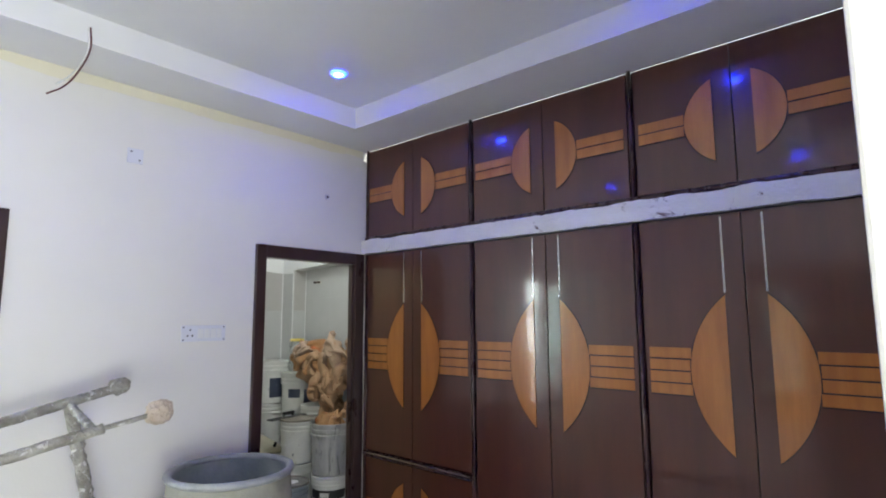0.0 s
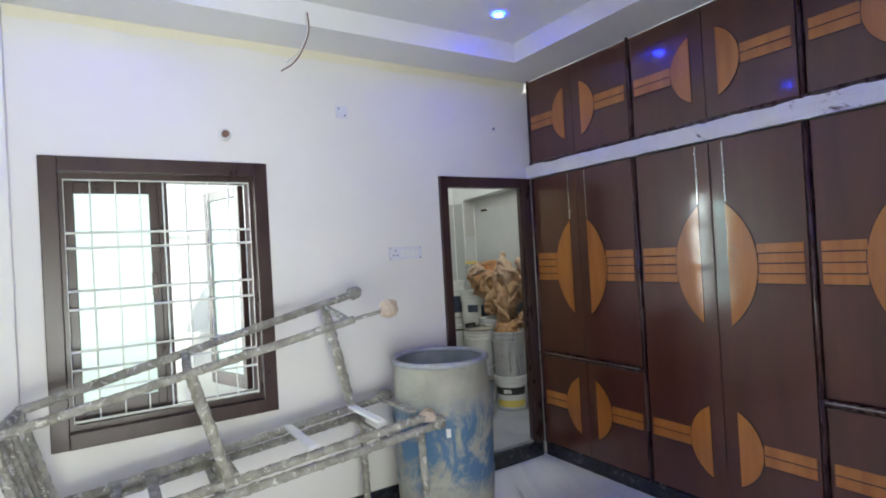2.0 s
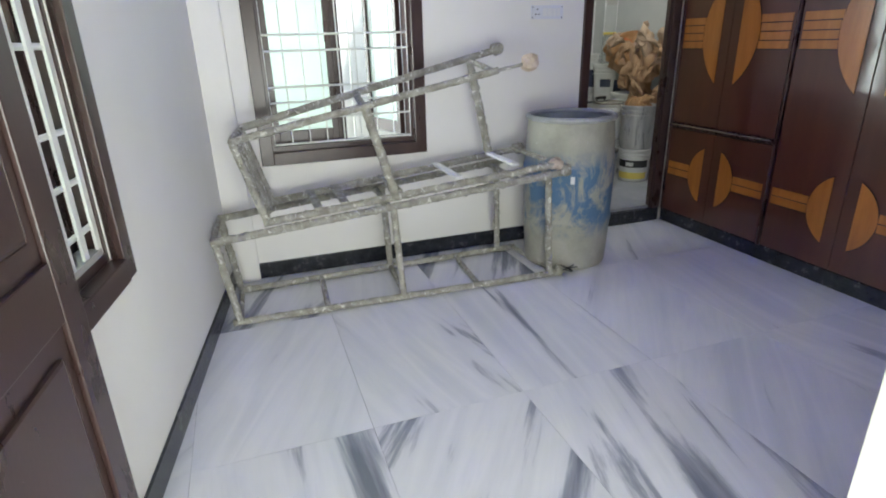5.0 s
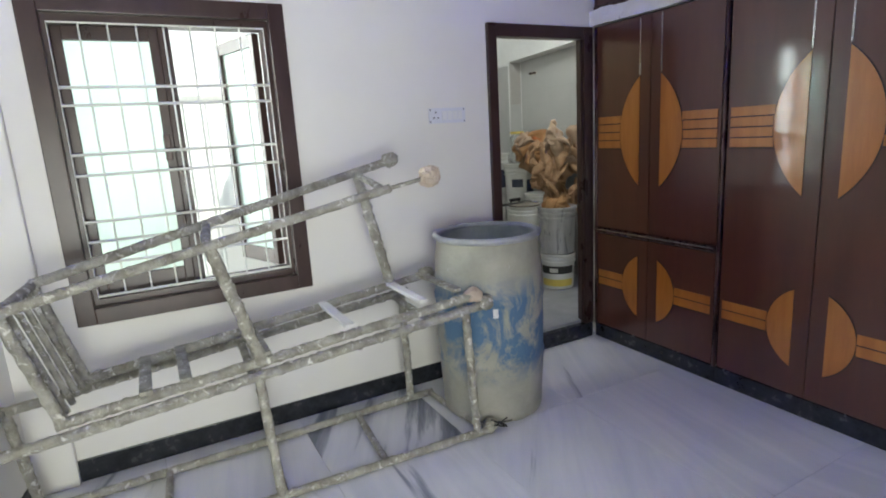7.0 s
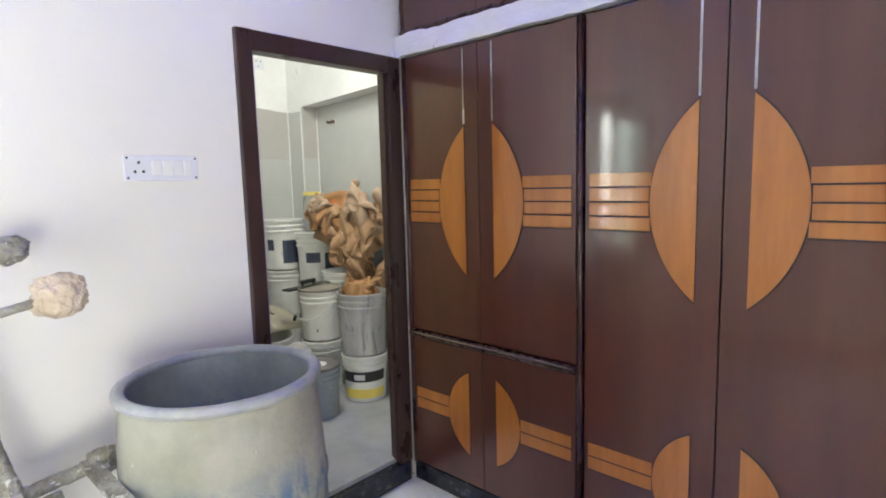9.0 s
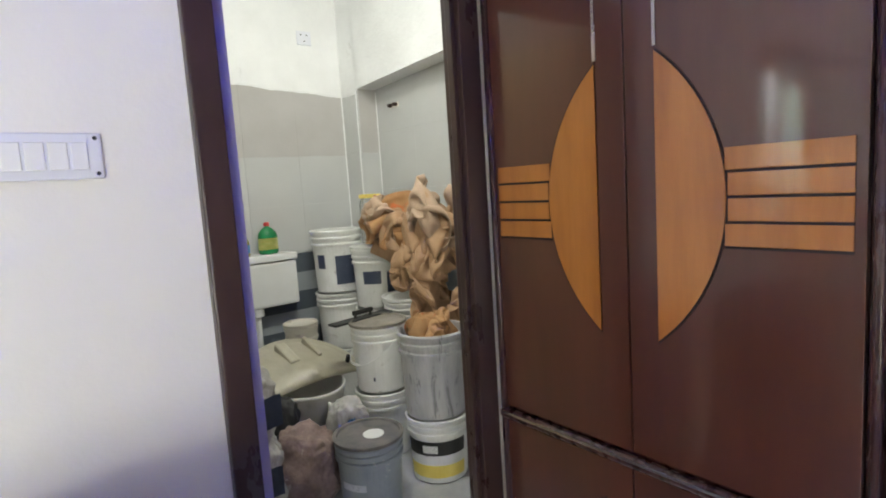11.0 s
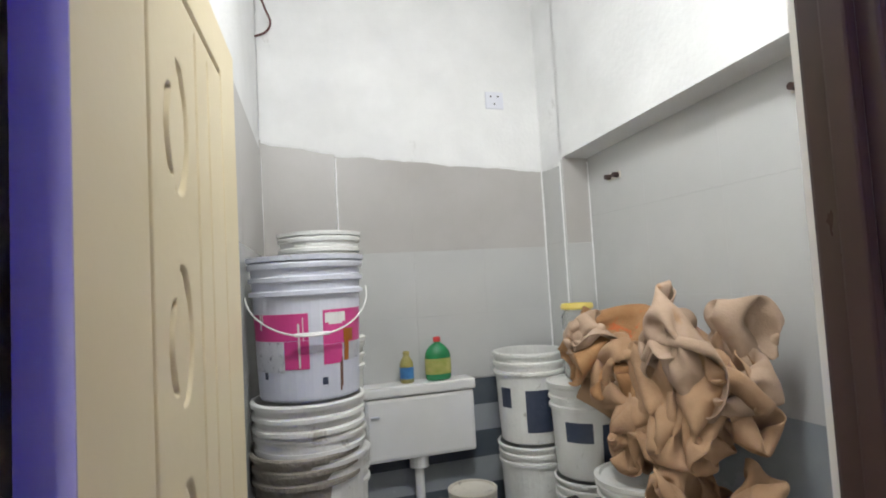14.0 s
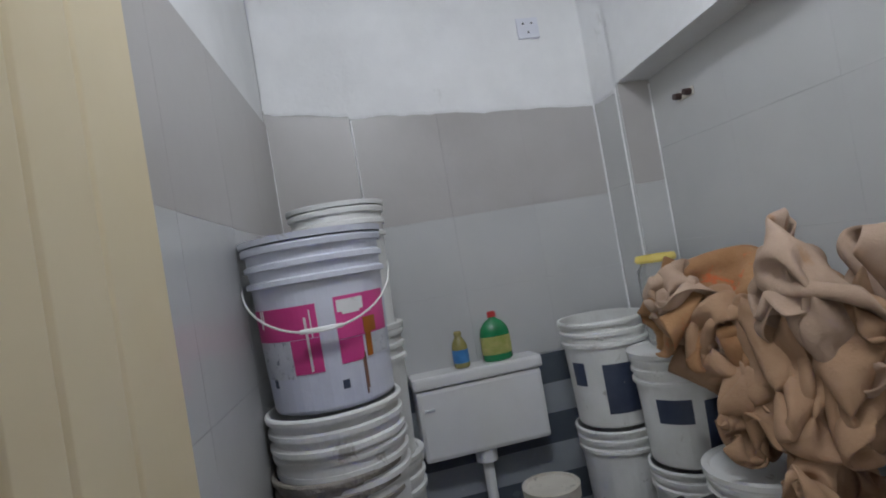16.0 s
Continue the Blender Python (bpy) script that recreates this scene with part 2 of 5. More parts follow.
def crusty(bm, a, b, r, seed, seg=10, steps=None, rough=0.18):
    """A pipe with uneven lumps of dried plaster along it."""
    a, b = Vector(a), Vector(b)
    d = b - a
    steps = steps or max(4, int(d.length / 0.016))
    q = d.to_track_quat("Z", "Y").to_matrix()
    rings = []
    for i in range(steps + 1):
        c = a + d * (i / steps)
        ring = []
        for k in range(seg):
            w = 2 * math.pi * k / seg
            n = 0.45 * noise.noise(Vector((math.cos(w) * 1.2 + seed * 7.1, math.sin(w) * 1.2, i * 0.8 + seed)))
            n2 = noise.noise(Vector((seed * 3.3, k * 0.9, i * 0.9)))
            rr = r * 0.93 * (1 + rough * (n * 1.4 + max(0, n2 - 0.1) * 1.6))
            ring.append(bm.verts.new(c + q @ Vector((math.cos(w) * rr, math.sin(w) * rr, 0))))
        rings.append(ring)
    for i in range(steps):
        for k in range(seg):
            bm.faces.new((rings[i][k], rings[i][(k + 1) % seg], rings[i + 1][(k + 1) % seg], rings[i + 1][k]))
    bm.faces.new(rings[0][::-1])
    bm.faces.new(rings[-1])
    return bm


def lathe(bm, profile, seg=40, wobble=0.0, seed=0.0, caps=(True, True)):
    """Turns (radius, height) pairs round z; a closed shell when the profile goes up outside and down inside."""
    rings = []
    for r, z in profile:
        ring = []
        for k in range(seg):
            w = 2 * math.pi * k / seg
            rr = r * (1 + wobble * noise.noise(Vector((math.cos(w) * 2 + seed, math.sin(w) * 2, z * 6))))
            ring.append(bm.verts.new((math.cos(w) * rr, math.sin(w) * rr, z)))
        rings.append(ring)
    for i in range(len(rings) - 1):
        for k in range(seg):
            bm.faces.new((rings[i][k], rings[i][(k + 1) % seg], rings[i + 1][(k + 1) % seg], rings[i + 1][k]))
    if caps[0]:
        bm.faces.new(rings[0][::-1])
    if caps[1]:
        bm.faces.new(rings[-1])
    return bm


def part(name, bm, material, parent=None, label="", smooth=False, kind=""):
    me = bpy.data.meshes.new(name)
    bmesh.ops.recalc_face_normals(bm, faces=bm.faces)
    bm.to_mesh(me)
    bm.free()
    me.materials.append(M[material] if isinstance(material, str) else material)
    if smooth:
        for f in me.polygons:
            f.use_smooth = True
    ob = new(name, me)
    if parent:
        ob.parent = parent
    if label or kind:
        tagged(ob, label, kind=kind)
    return ob


def thing(name, label, category, at=(0, 0, 0), group="", turn=0.0):
    ob = new(name)
    ob.empty_display_size = 0.1
    ob.matrix_world = pose(*at, 0, 0, turn)
    return tagged(ob, label, category, group)


def setting(name, bm, material, label, category=""):
    return tagged(part(name, bm, material), label, category or name.split("_")[0], kind="structure")


def B(*a, bevel=0.0):
    return box(bmesh.new(), *a, bevel=bevel)


def slab_y(bm, x0, x1, z0, z1, y0, y1, hole=None):
    """Wall along x between y0 and y1 with one rectangular hole (x0, x1, z0, z1)."""
    if not hole:
        return box(bm, x0, y0, z0, x1, y1, z1)
    a, b, c, d = hole
    for q in ((x0, a, z0, z1), (b, x1, z0, z1), (a, b, z0, c), (a, b, d, z1)):
        if q[1] - q[0] > 1e-4 and q[3] - q[2] > 1e-4:
            box(bm, q[0], y0, q[2], q[1], y1, q[3])
    return bm


# ---- the room ----
WX, WY, LY, RX = -3.04, 3.22, -0.95, -0.122   # window wall, wardrobe face, side wall, entrance wall
SOF, TRAY, TOP = 2.84, 2.95, 3.15

bm = bmesh.new()
for y0, y1, z0, z1 in ((-0.4, 0.24, 0, TOP), (0.24, 1.18, 0, 0.79), (0.24, 1.18, 2.08, TOP), (1.18, 2.43, 0, TOP), (2.43, 3.25, 2.07, TOP), (3.25, 4.4, 0, TOP)):
    box(bm, WX - 0.15, y0, z0, WX, y1, z1)
setting("wall_west", bm, "wall", "cream painted wall with a window and a bathroom doorway", "wall")
bm = slab_y(bmesh.new(), -0.2, 5.4, 0, TOP, -0.18, 0, (1.70, 2.53, 0.80, 2.08))
setting("wall_south", bm, "wall", "cream painted side wall with a grilled window", "wall").matrix_world = SIDE
setting("wall_east", B(RX, 1.26, 0, RX + 0.13, 4.0, TOP, bevel=0.004), "wall", "cream painted entrance wall ending beside the doorway", "wall")
setting("wall_north", B(WX, 3.85, 0, RX + 0.13, 4.0, TOP), "wall", "plain wall behind the wardrobe", "wall")
bm = bmesh.new()
box(bm, 2.2, LY - 0.1, 0, 2.35, 2.2, TOP)
box(bm, RX + 0.13, 2.05, 0, 2.2, 2.2, TOP)
setting("wall_hall", bm, "wall", "plain cream walls of the hall behind the doorway", "wall")
# lintel over the entrance opening
setting("wall_lintel", B(RX, -0.47, 2.6, RX + 0.13, 1.258, TOP), "wall", "cream wall above the entrance opening", "wall")
# uneven cream band of fresher paint under the ceiling border
M["freshcream"] = surface("pale_yellow_cream_paint", (0.80, 0.76, 0.58), (0.84, 0.80, 0.66), 0.55, 3, 90, 0.05)
bm = bmesh.new()
rows = []
for i in range(91):
    y = 0.08 + (WY - 0.09) * i / 90
    dz = 0.02 * noise.noise(Vector((y * 4, 2, 0))) + 0.008 * noise.noise(Vector((y * 19, 5, 0)))
    rows.append([bm.verts.new(c) for c in ((WX + 0.0005, y, SOF - 0.001), (WX + 0.002, y, SOF - 0.001), (WX + 0.002, y, SOF - 0.055 + dz), (WX + 0.0005, y, SOF - 0.055 + dz))])
for a, b in zip(rows, rows[1:]):
    for k in range(4):
        bm.faces.new((a[k], a[(k + 1) % 4], b[(k + 1) % 4], b[k]))
setting("paint_band", bm, "freshcream", "uneven cream paint band under the ceiling border", "trim")
# corner pilaster
setting("pilaster", B(WX, -0.12, 0, WX + 0.045, 0.07, SOF, bevel=0.008), "wall", "shallow cream painted corner column", "column")

bm = bmesh.new()
IN = 0.34
box(bm, WX, LY, SOF, WX + IN, WY + 0.02, TRAY + 0.02, bevel=0.0)
box(bm, WX + IN, WY - IN - 0.02, SOF, RX, WY + 0.02, TRAY + 0.02)
box(bm, WX + IN, LY, SOF, RX, LY + IN, TRAY + 0.02)
box(bm, RX - IN, LY + IN, SOF, RX, WY - IN - 0.02, TRAY + 0.02)
box(bm, WX, LY, TRAY + 0.02, RX, WY + 0.02, TRAY + 0.12)
box(bm, RX, LY, TOP, 2.35, 2.2, TOP + 0.1)
setting("ceiling", bm, "white", "white plaster tray ceiling with a dropped border", "ceiling")

# ---- wardrobe ----
UNITS = ((-3.005, -2.065, -2.548, True), (-2.065, -1.09, -1.575, False), (-1.09, RX, -0.648, True))


def half_oval(bm, xf, side, z0, z1, bulge, y0, y1, seg=28):
    """A flat half lens: straight edge at xf, arc bulging to one side."""
    h = (z1 - z0) / 2
    r = (h * h + bulge * bulge) / (2 * bulge)
    a = math.asin(min(1, h / r))
    pts = [(xf + side * (r * math.cos(w) - (r - bulge)), (z0 + z1) / 2 + r * math.sin(w)) for w in (-a + 2 * a * i / seg for i in range(seg + 1))]
    front = [bm.verts.new((x, y0, z)) for x, z in pts]
    back = [bm.verts.new((x, y1, z)) for x, z in pts]
    bm.faces.new(front)
    bm.faces.new(back[::-1])
    n = len(pts)
    for i in range(n):
        j = (i + 1) % n
        bm.faces.new((front[i], front[j], back[j], back[i]))
    return bm


def arc_x(xf, side, z, z0, z1, bulge):
    h = (z1 - z0) / 2
    r = (h * h + bulge * bulge) / (2 * bulge)
    dz = z - (z0 + z1) / 2
    return xf + side * (math.sqrt(max(0, r * r - dz * dz)) - (r - bulge))


def cabinet_door(parent, x0, x1, z0, z1, hinge_left, designs, strip_to=None):
    """One door: panel, half ovals, band strips and a steel strip beside the meeting stile."""
    side = -1 if hinge_left else 1
    xm = x1 if hinge_left else x0
    door = part("door", B(x0 + 0.002, WY, z0, x1 - 0.002, WY + 0.02, z1, bevel=0.0025), "mahogany", parent)
    xf = xm + side * 0.078
    for oz0, oz1, bulge, bands in designs:
        part("half_oval_inlay", half_oval(bmesh.new(), xf, side, oz0, oz1, bulge, WY - 0.005, WY - 0.0002), "orange", door, "orange teak half-oval inlay")
        part("inlay_edge", half_oval(bmesh.new(), xf, side, oz0 - 0.006, oz1 + 0.006, bulge + 0.004, WY - 0.0025, WY - 0.0001), "groove", door)
        end = x0 + 0.02 if hinge_left else x1 - 0.02
        for b0, b1 in bands:
            xa = arc_x(xf, side, (b0 + b1) / 2, oz0, oz1, bulge) + side * 0.004
            lo, hi = sorted((xa, end))
            part("band_strip", B(lo, WY - 0.004, b0 + 0.003, hi, WY - 0.0002, b1 - 0.003, bevel=0.001), "orange", door)
            part("band_groove", B(lo, WY - 0.0015, b0 - 0.003, hi, WY - 0.0001, b0 + 0.003), "groove", door)
    if strip_to:
        part("steel_strip", B(xf - 0.004, WY - 0.004, strip_to, xf + 0.004, WY - 0.0002, z1 - 0.01), "chrome", door, "thin bright metal strip")
    return door


UP = (1.10, 1.75, 0.152, [(1.325 + 0.0515 * i, 1.325 + 0.0515 * (i + 1)) for i in range(4)])
LOW = (0.25, 0.645, 0.125, [(0.395, 0.45), (0.45, 0.505)])
LOFT = (2.325, 2.69, 0.12, [(2.455, 2.508), (2.508, 2.56)])
for x0, x1, mid, split in UNITS:
    unit = thing("wardrobe_unit", "built-in mahogany laminate wardrobe unit with orange inlay", "wardrobe", group="wardrobe units")
    part("body", B(x0 + 0.004, WY + 0.024, 0.10, x1 - 0.004, 3.84, 2.10), "bead", unit)
    for left, a, b in ((True, x0 + 0.017, mid), (False, mid, x1 - 0.017)):
        if split:
            cabinet_door(unit, a, b, 0.80, 2.09, left, [UP], 1.76)
            cabinet_door(unit, a, b, 0.105, 0.755, left, [LOW])
        else:
            cabinet_door(unit, a, b, 0.105, 2.09, left, [UP, LOW], 1.76)
    if split:
        bm = tube(bmesh.new(), (x0 + 0.01, WY - 0.004, 0.778), (x1 - 0.02, WY - 0.004, 0.778), 0.016, seg=14)
        part("rail", bm, "bead", unit, "dark glossy moulded rail")
        # bright thin strip stands in for the highlight along the glossy rail
        part("rail_highlight", B(x0 + 0.02, WY - 0.021, 0.781, x1 - 0.02, WY - 0.018, 0.789), "chrome", unit)
    part("plinth", B(x0, WY + 0.004, 0.0, x1, WY + 0.03, 0.095, bevel=0.003), "granite", unit, "black granite plinth")
    loft = thing("loft_cabinet", "overhead mahogany laminate loft cabinet with orange inlay", "cabinet", group="loft cabinets")
    part("body", B(x0 + 0.004, WY + 0.024, 2.20, x1 - 0.004, 3.84, SOF - 0.002), "bead", loft)
    for left, a, b in ((True, x0 + 0.017, mid), (False, mid, x1 - 0.017)):
        cabinet_door(loft, a, b, 2.218, SOF - 0.015, left, [LOFT])
    part("bottom_rail", tube(bmesh.new(), (x0, WY, 2.208), (x1, WY, 2.208), 0.012), "bead", loft)
for x in (-2.065, -1.09, -2.992):
    bm = tube(bmesh.new(), (x, WY, 0.10), (x, WY, 2.095), 0.012, seg=14)
    tagged(part("vertical_beading", bm, "bead", smooth=True), "dark glossy half-round beading between wardrobe units", "trim", kind="structure")
    bm = tube(bmesh.new(), (x, WY, 2.21), (x, WY, SOF - 0.003), 0.011, seg=14)
    tagged(part("vertical_beading", bm, "bead", smooth=True), "dark half-round beading between loft cabinets", "trim", kind="structure")
bm = bmesh.new()
n = 120
rows = []
for i in range(n + 1):
    x = WX + 0.002 + (RX - WX - 0.004) * i / n
    dz0 = 0.012 * noise.noise(Vector((x * 5, 1, 0))) + 0.006 * noise.noise(Vector((x * 22, 3, 0)))
    dz1 = 0.010 * noise.noise(Vector((x * 6, 7, 0))) + 0.006 * noise.noise(Vector((x * 25, 9, 0)))
    y = WY - 0.014 + 0.003 * noise.noise(Vector((x * 9, 5, 0)))
    rows.append([bm.verts.new(c) for c in ((x, WY + 0.6, 2.10), (x, y, 2.103 + dz0), (x, y - 0.002, 2.15), (x, y, 2.196 + dz1), (x, WY + 0.6, 2.197))])
for a, b in zip(rows, rows[1:]):
    for k in range(4):
        bm.faces.new((a[k], a[k + 1], b[k + 1], b[k]))
bm.faces.new(rows[0])
bm.faces.new(rows[-1])
setting("lintel_band", bm, "lintel", "rough white plaster lintel smeared with brown paint", "trim")

# ---- floor and skirting ----
setting("ground", B(-30, -30, -0.3, 30, 30, -0.12), "grout", "bare ground outside the house", "ground")
floor = setting("floor", B(WX - 0.15, LY - 0.1, -0.11, 2.35, WY + 0.1, -0.006), "grout", "white veined marble slab floor", "floor")
mesh_cache = {}
xs = [WX, -2.35, -1.30, -0.25, 0.80, 1.6, 2.2]
ys = [LY, -0.25, 0.42, 1.08, 1.75, 2.42, WY + 0.03]
for i in range(len(xs) - 1):
    for j in range(len(ys) - 1):
        sx, sy = xs[i + 1] - xs[i], ys[j + 1] - ys[j]
        key = (round(sx, 3), round(sy, 3))
        if key not in mesh_cache:
            bm = box(bmesh.new(), 0.0008, 0.0008, -0.02, sx - 0.0008, sy - 0.0008, 0)
            me = bpy.data.meshes.new("marble_slab")
            bm.to_mesh(me)
            bm.free()
            me.materials.append(M["marble"])
            mesh_cache[key] = me
        ob = new("marble_slab", mesh_cache[key])
        ob.location = (xs[i], ys[j], 0)
        ob.parent = floor
setting("baseboard_west", B(WX, 0.07, 0, WX + 0.012, 2.40, 0.105, bevel=0.002), "granite", "black granite skirting under the window", "baseboard")
setting("baseboard_south", B(0.03, 0, 0, 2.9, 0.012, 0.105, bevel=0.002), "granite", "black granite skirting along the side wall", "baseboard").matrix_world = SIDE
setting("door_step", B(WX - 0.02, 2.40, 0.0, WX + 0.03, 3.20, 0.10, bevel=0.004), "granite", "black granite riser of the raised bathroom threshold", "step")

# ---- windows ----
M["tin2"] = surface("dusty_stone_sill", (0.36, 0.35, 0.32), (0.48, 0.47, 0.44), 0.8, 6, 60, 0.2)
def window_unit(name, label, w, h, open_leaf):
    """Built facing +x, centred at y = 0 on the wall face, bottom at z = 0."""
    win = tagged(new(name), label, "window", kind="structure")
    c = 0.075
    part("window_casing", B(-0.02, -w / 2, 0, 0.022, -w / 2 + c, h, bevel=0.004), "frame", win)
    part("window_casing", B(-0.02, w / 2 - c, 0, 0.022, w / 2, h, bevel=0.004), "frame", win)
    part("window_casing", B(-0.02, -w / 2 + c, h - c, 0.02, w / 2 - c, h, bevel=0.004), "frame", win)
    part("window_sill", B(-0.02, -w / 2 + c, 0, 0.028, w / 2 - c, c, bevel=0.004), "frame", win)
    iw, z0, z1 = w / 2 - c, c, h - c
    for a, b in ((-iw - 0.002, -iw + 0.018), (iw - 0.018, iw + 0.002)):
        part("window_frame", B(-0.15, a, z0, -0.021, b, z1), "frame", win)
    for a, b in ((z0 - 0.002, z0 + 0.03), (z1 - 0.03, z1 + 0.002)):
        part("window_frame", B(-0.15, -iw + 0.018, a, -0.021, iw - 0.018, b), "frame", win)
    return win, iw, z0, z1


def sash(parent, w, z0, z1, m):
    """A casement leaf hinged at its y = 0 edge, reaching to +y."""
    leaf = part("casement", B(-0.018, 0, z0, 0.018, 0.04, z1, bevel=0.003), "frame", parent)
    leaf.matrix_local = m
    part("stile", B(-0.018, w - 0.04, z0, 0.018, w, z1, bevel=0.003), "frame", leaf)
    part("top_rail", B(-0.018, 0.04, z1 - 0.06, 0.018, w - 0.04, z1, bevel=0.003), "frame", leaf)
    part("bottom_rail", B(-0.018, 0.04, z0, 0.018, w - 0.04, z0 + 0.08, bevel=0.003), "frame", leaf)
    pane = part("pane", B(-0.004, 0.035, z0 + 0.07, 0.004, w - 0.035, z1 - 0.05), "frosted", leaf, "frosted pale green glass pane")
    pane.visible_shadow = False
    part("latch", B(0.018, w - 0.045, (z0 + z1) / 2, 0.034, w - 0.015, (z0 + z1) / 2 + 0.12, bevel=0.004), "bead", leaf, "small dark metal latch")
    return leaf


def grill(parent, iw, z0, z1, x=-0.03, verticals=()):
    for z in (z0 + 0.04, z0 + 0.29 - 0.10, z0 + 0.29, z0 + 0.38, z0 + 0.585, z0 + 0.675, z0 + 0.885, z0 + 0.96, z1 - 0.03):
        part("grill_bar", tube(bmesh.new(), (x, -iw + 0.004, z), (x, iw - 0.004, z), 0.0065, seg=8), "grill", parent)
    for y in (-iw + 0.012, iw - 0.012, *verticals):
        part("grill_post", B(x - 0.004, y - 0.009, z0 + 0.002, x + 0.004, y + 0.009, z1 - 0.002), "grill", parent)


win, iw, z0, z1 = window_unit("window_1", "brown framed window with white grill, one casement swung open", 1.06, 1.405, True)
win.matrix_world = pose(WX, 0.706, 0.732, 0, 0, 0)
grill(win, iw, z0, z1)
half = iw - 0.018
part("mullion", B(-0.13, -0.024, z0 + 0.03, -0.09, 0.024, z1 - 0.03, bevel=0.003), "frame", win)
sash(win, half - 0.025, z0 + 0.032, z1 - 0.032, Matrix.Translation((-0.11, -half + 0.001, 0)))
sash(win, half - 0.025, z0 + 0.032, z1 - 0.032, Matrix.Translation((-0.15, half - 0.02, 0)) @ pose(0, 0, 0, 0, 0, 108))

win2, iw2, z02, z12 = window_unit("window_2", "brown framed side window with white enamelled security grill", 0.98, 1.395, False)
win2.matrix_world = SIDE @ pose(2.115, 0, 0.742, 0, 0, 90)
for k in range(9):
    y = -iw2 + 0.03 + k * (2 * iw2 - 0.06) / 8
    part("grill_post", B(-0.034, y - 0.015, z02 + 0.002, -0.026, y + 0.015, z12 - 0.002), "grill", win2)
for z in (z02 + 0.12, z02 + 0.26, z02 + 0.40, z02 + 0.62, z02 + 0.76, z02 + 0.98, z02 + 1.1):
    part("grill_bar", tube(bmesh.new(), (-0.04, -iw2, z), (-0.04, iw2, z), 0.009, seg=8), "grill", win2)
half2 = iw2 - 0.018
part("mullion", B(-0.13, -0.022, z02 + 0.03, -0.09, 0.022, z12 - 0.03, bevel=0.003), "frame", win2)
for y in (-half2 + 0.001, 0.023):
    sash(win2, half2 - 0.025, z02 + 0.032, z12 - 0.032, Matrix.Translation((-0.11, y, 0)))
part("sill_board", B(-0.088, -iw2 + 0.032, z02 + 0.03, -0.022, iw2 - 0.032, z02 + 0.05), "tin2", win2, "dusty pale sill")
for k in range(7):
    y = -iw + 0.02 + (k + 1) * (2 * iw - 0.04) / 8
    part("grill_rod", tube(bmesh.new(), (-0.042, y, z0 + 0.004), (-0.042, y, z1 - 0.004), 0.004, seg=6), "grill", win)

# outside: railing and a pale compound wall
rail = thing("yard_railing", "white painted steel railing outside the window", "railing", (-3.75, 0, 0))
for k in range(16):
    part("bar", tube(bmesh.new(), (0, -0.9 + 0.12 * k, -0.1), (0, -0.9 + 0.12 * k, 1.75), 0.008, seg=8), "grill", rail)
part("top_rail", B(-0.015, -1.0, 1.75, 0.015, 1.0, 1.78), "grill", rail)
part("bottom_rail", B(-0.015, -1.0, 0.5, 0.015, 1.0, 0.53), "grill", rail)
# glowing card for the sky, added to brighten the window's reflection in the wardrobe
sky_card = bpy.data.materials.new("hazy_sky_glow")
sky_card.use_nodes = True
sky_card.node_tree.nodes["Principled BSDF"].inputs["Emission Color"].default_value = (0.97, 1, 1, 1)
sky_card.node_tree.nodes["Principled BSDF"].inputs["Emission Strength"].default_value = 24.0
setting("backdrop", B(-9.2, -16, 0, -9.1, -2.4, 9), sky_card, "glowing white card standing in for hazy sky beyond the yard", "sky")
setting("compound_wall", B(-5.6, -1.2, -0.12, -5.45, 2.3, 0.95), "wall", "pale compound wall in glaring daylight", "wall")
# white wall added to fill the overbright window view and hide the glowing card
setting("neighbour_house", B(-6.6, -2.3, -0.12, -6.3, 3.6, 7.0), "limewash", "plain white wall added for the bright view outside the window", "wall")
setting("neighbour_wall", B(-2.4, -2.2, -0.12, 3, -2.05, 3.2), "wall", "pale neighbouring wall beyond the side window", "wall")

# ---- bathroom doorway ----
frame1 = tagged(new("door_1"), "dark brown painted wooden bathroom door frame", "door frame", kind="structure")
part("jamb", B(WX - 0.055, 2.402, 0.10, WX + 0.025, 2.465, 2.10, bevel=0.005), "frame", frame1)
part("jamb", B(WX - 0.055, 3.140, 0.10, WX + 0.025, 3.215, 2.10, bevel=0.005), "frame", frame1)
part("head", B(WX - 0.055, 2.465, 2.025, WX + 0.022, 3.140, 2.10, bevel=0.005), "frame", frame1)
part("stop", B(WX - 0.052, 2.465, 0.12, WX - 0.015, 2.474, 2.025, bevel=0.002), "frame", frame1)
part("stop", B(WX - 0.02, 3.125, 0.12, WX + 0.005, 3.140, 2.025, bevel=0.003), "frame", frame1)

# entrance door leaf, opened against the side wall
ent = thing("entrance_door", "dark brown panelled wooden door standing open", "door")
ent.matrix_world = pose(RX - 0.01, -0.415, 0.012, 0, 0, 174.5)
part("leaf", B(0, -0.02, 0, 0.78, 0.018, 2.06, bevel=0.003), "frame", ent)
for x0, x1 in ((0, 0.10), (0.68, 0.78)):
    part("stile", B(x0, -0.034, 0, x1, -0.0195, 2.06, bevel=0.004), "frame", ent)
for za, zb in ((0, 0.2), (0.86, 1.0), (1.36, 1.46), (1.92, 2.06)):
    part("rail", B(0.10, -0.032, za, 0.68, -0.0195, zb, bevel=0.004), "frame", ent)
for za, zb in ((0.26, 0.80), (1.06, 1.30), (1.52, 1.86)):
    part("panel", B(0.15, -0.031, za, 0.63, -0.0195, zb, bevel=0.01), "frame", ent)

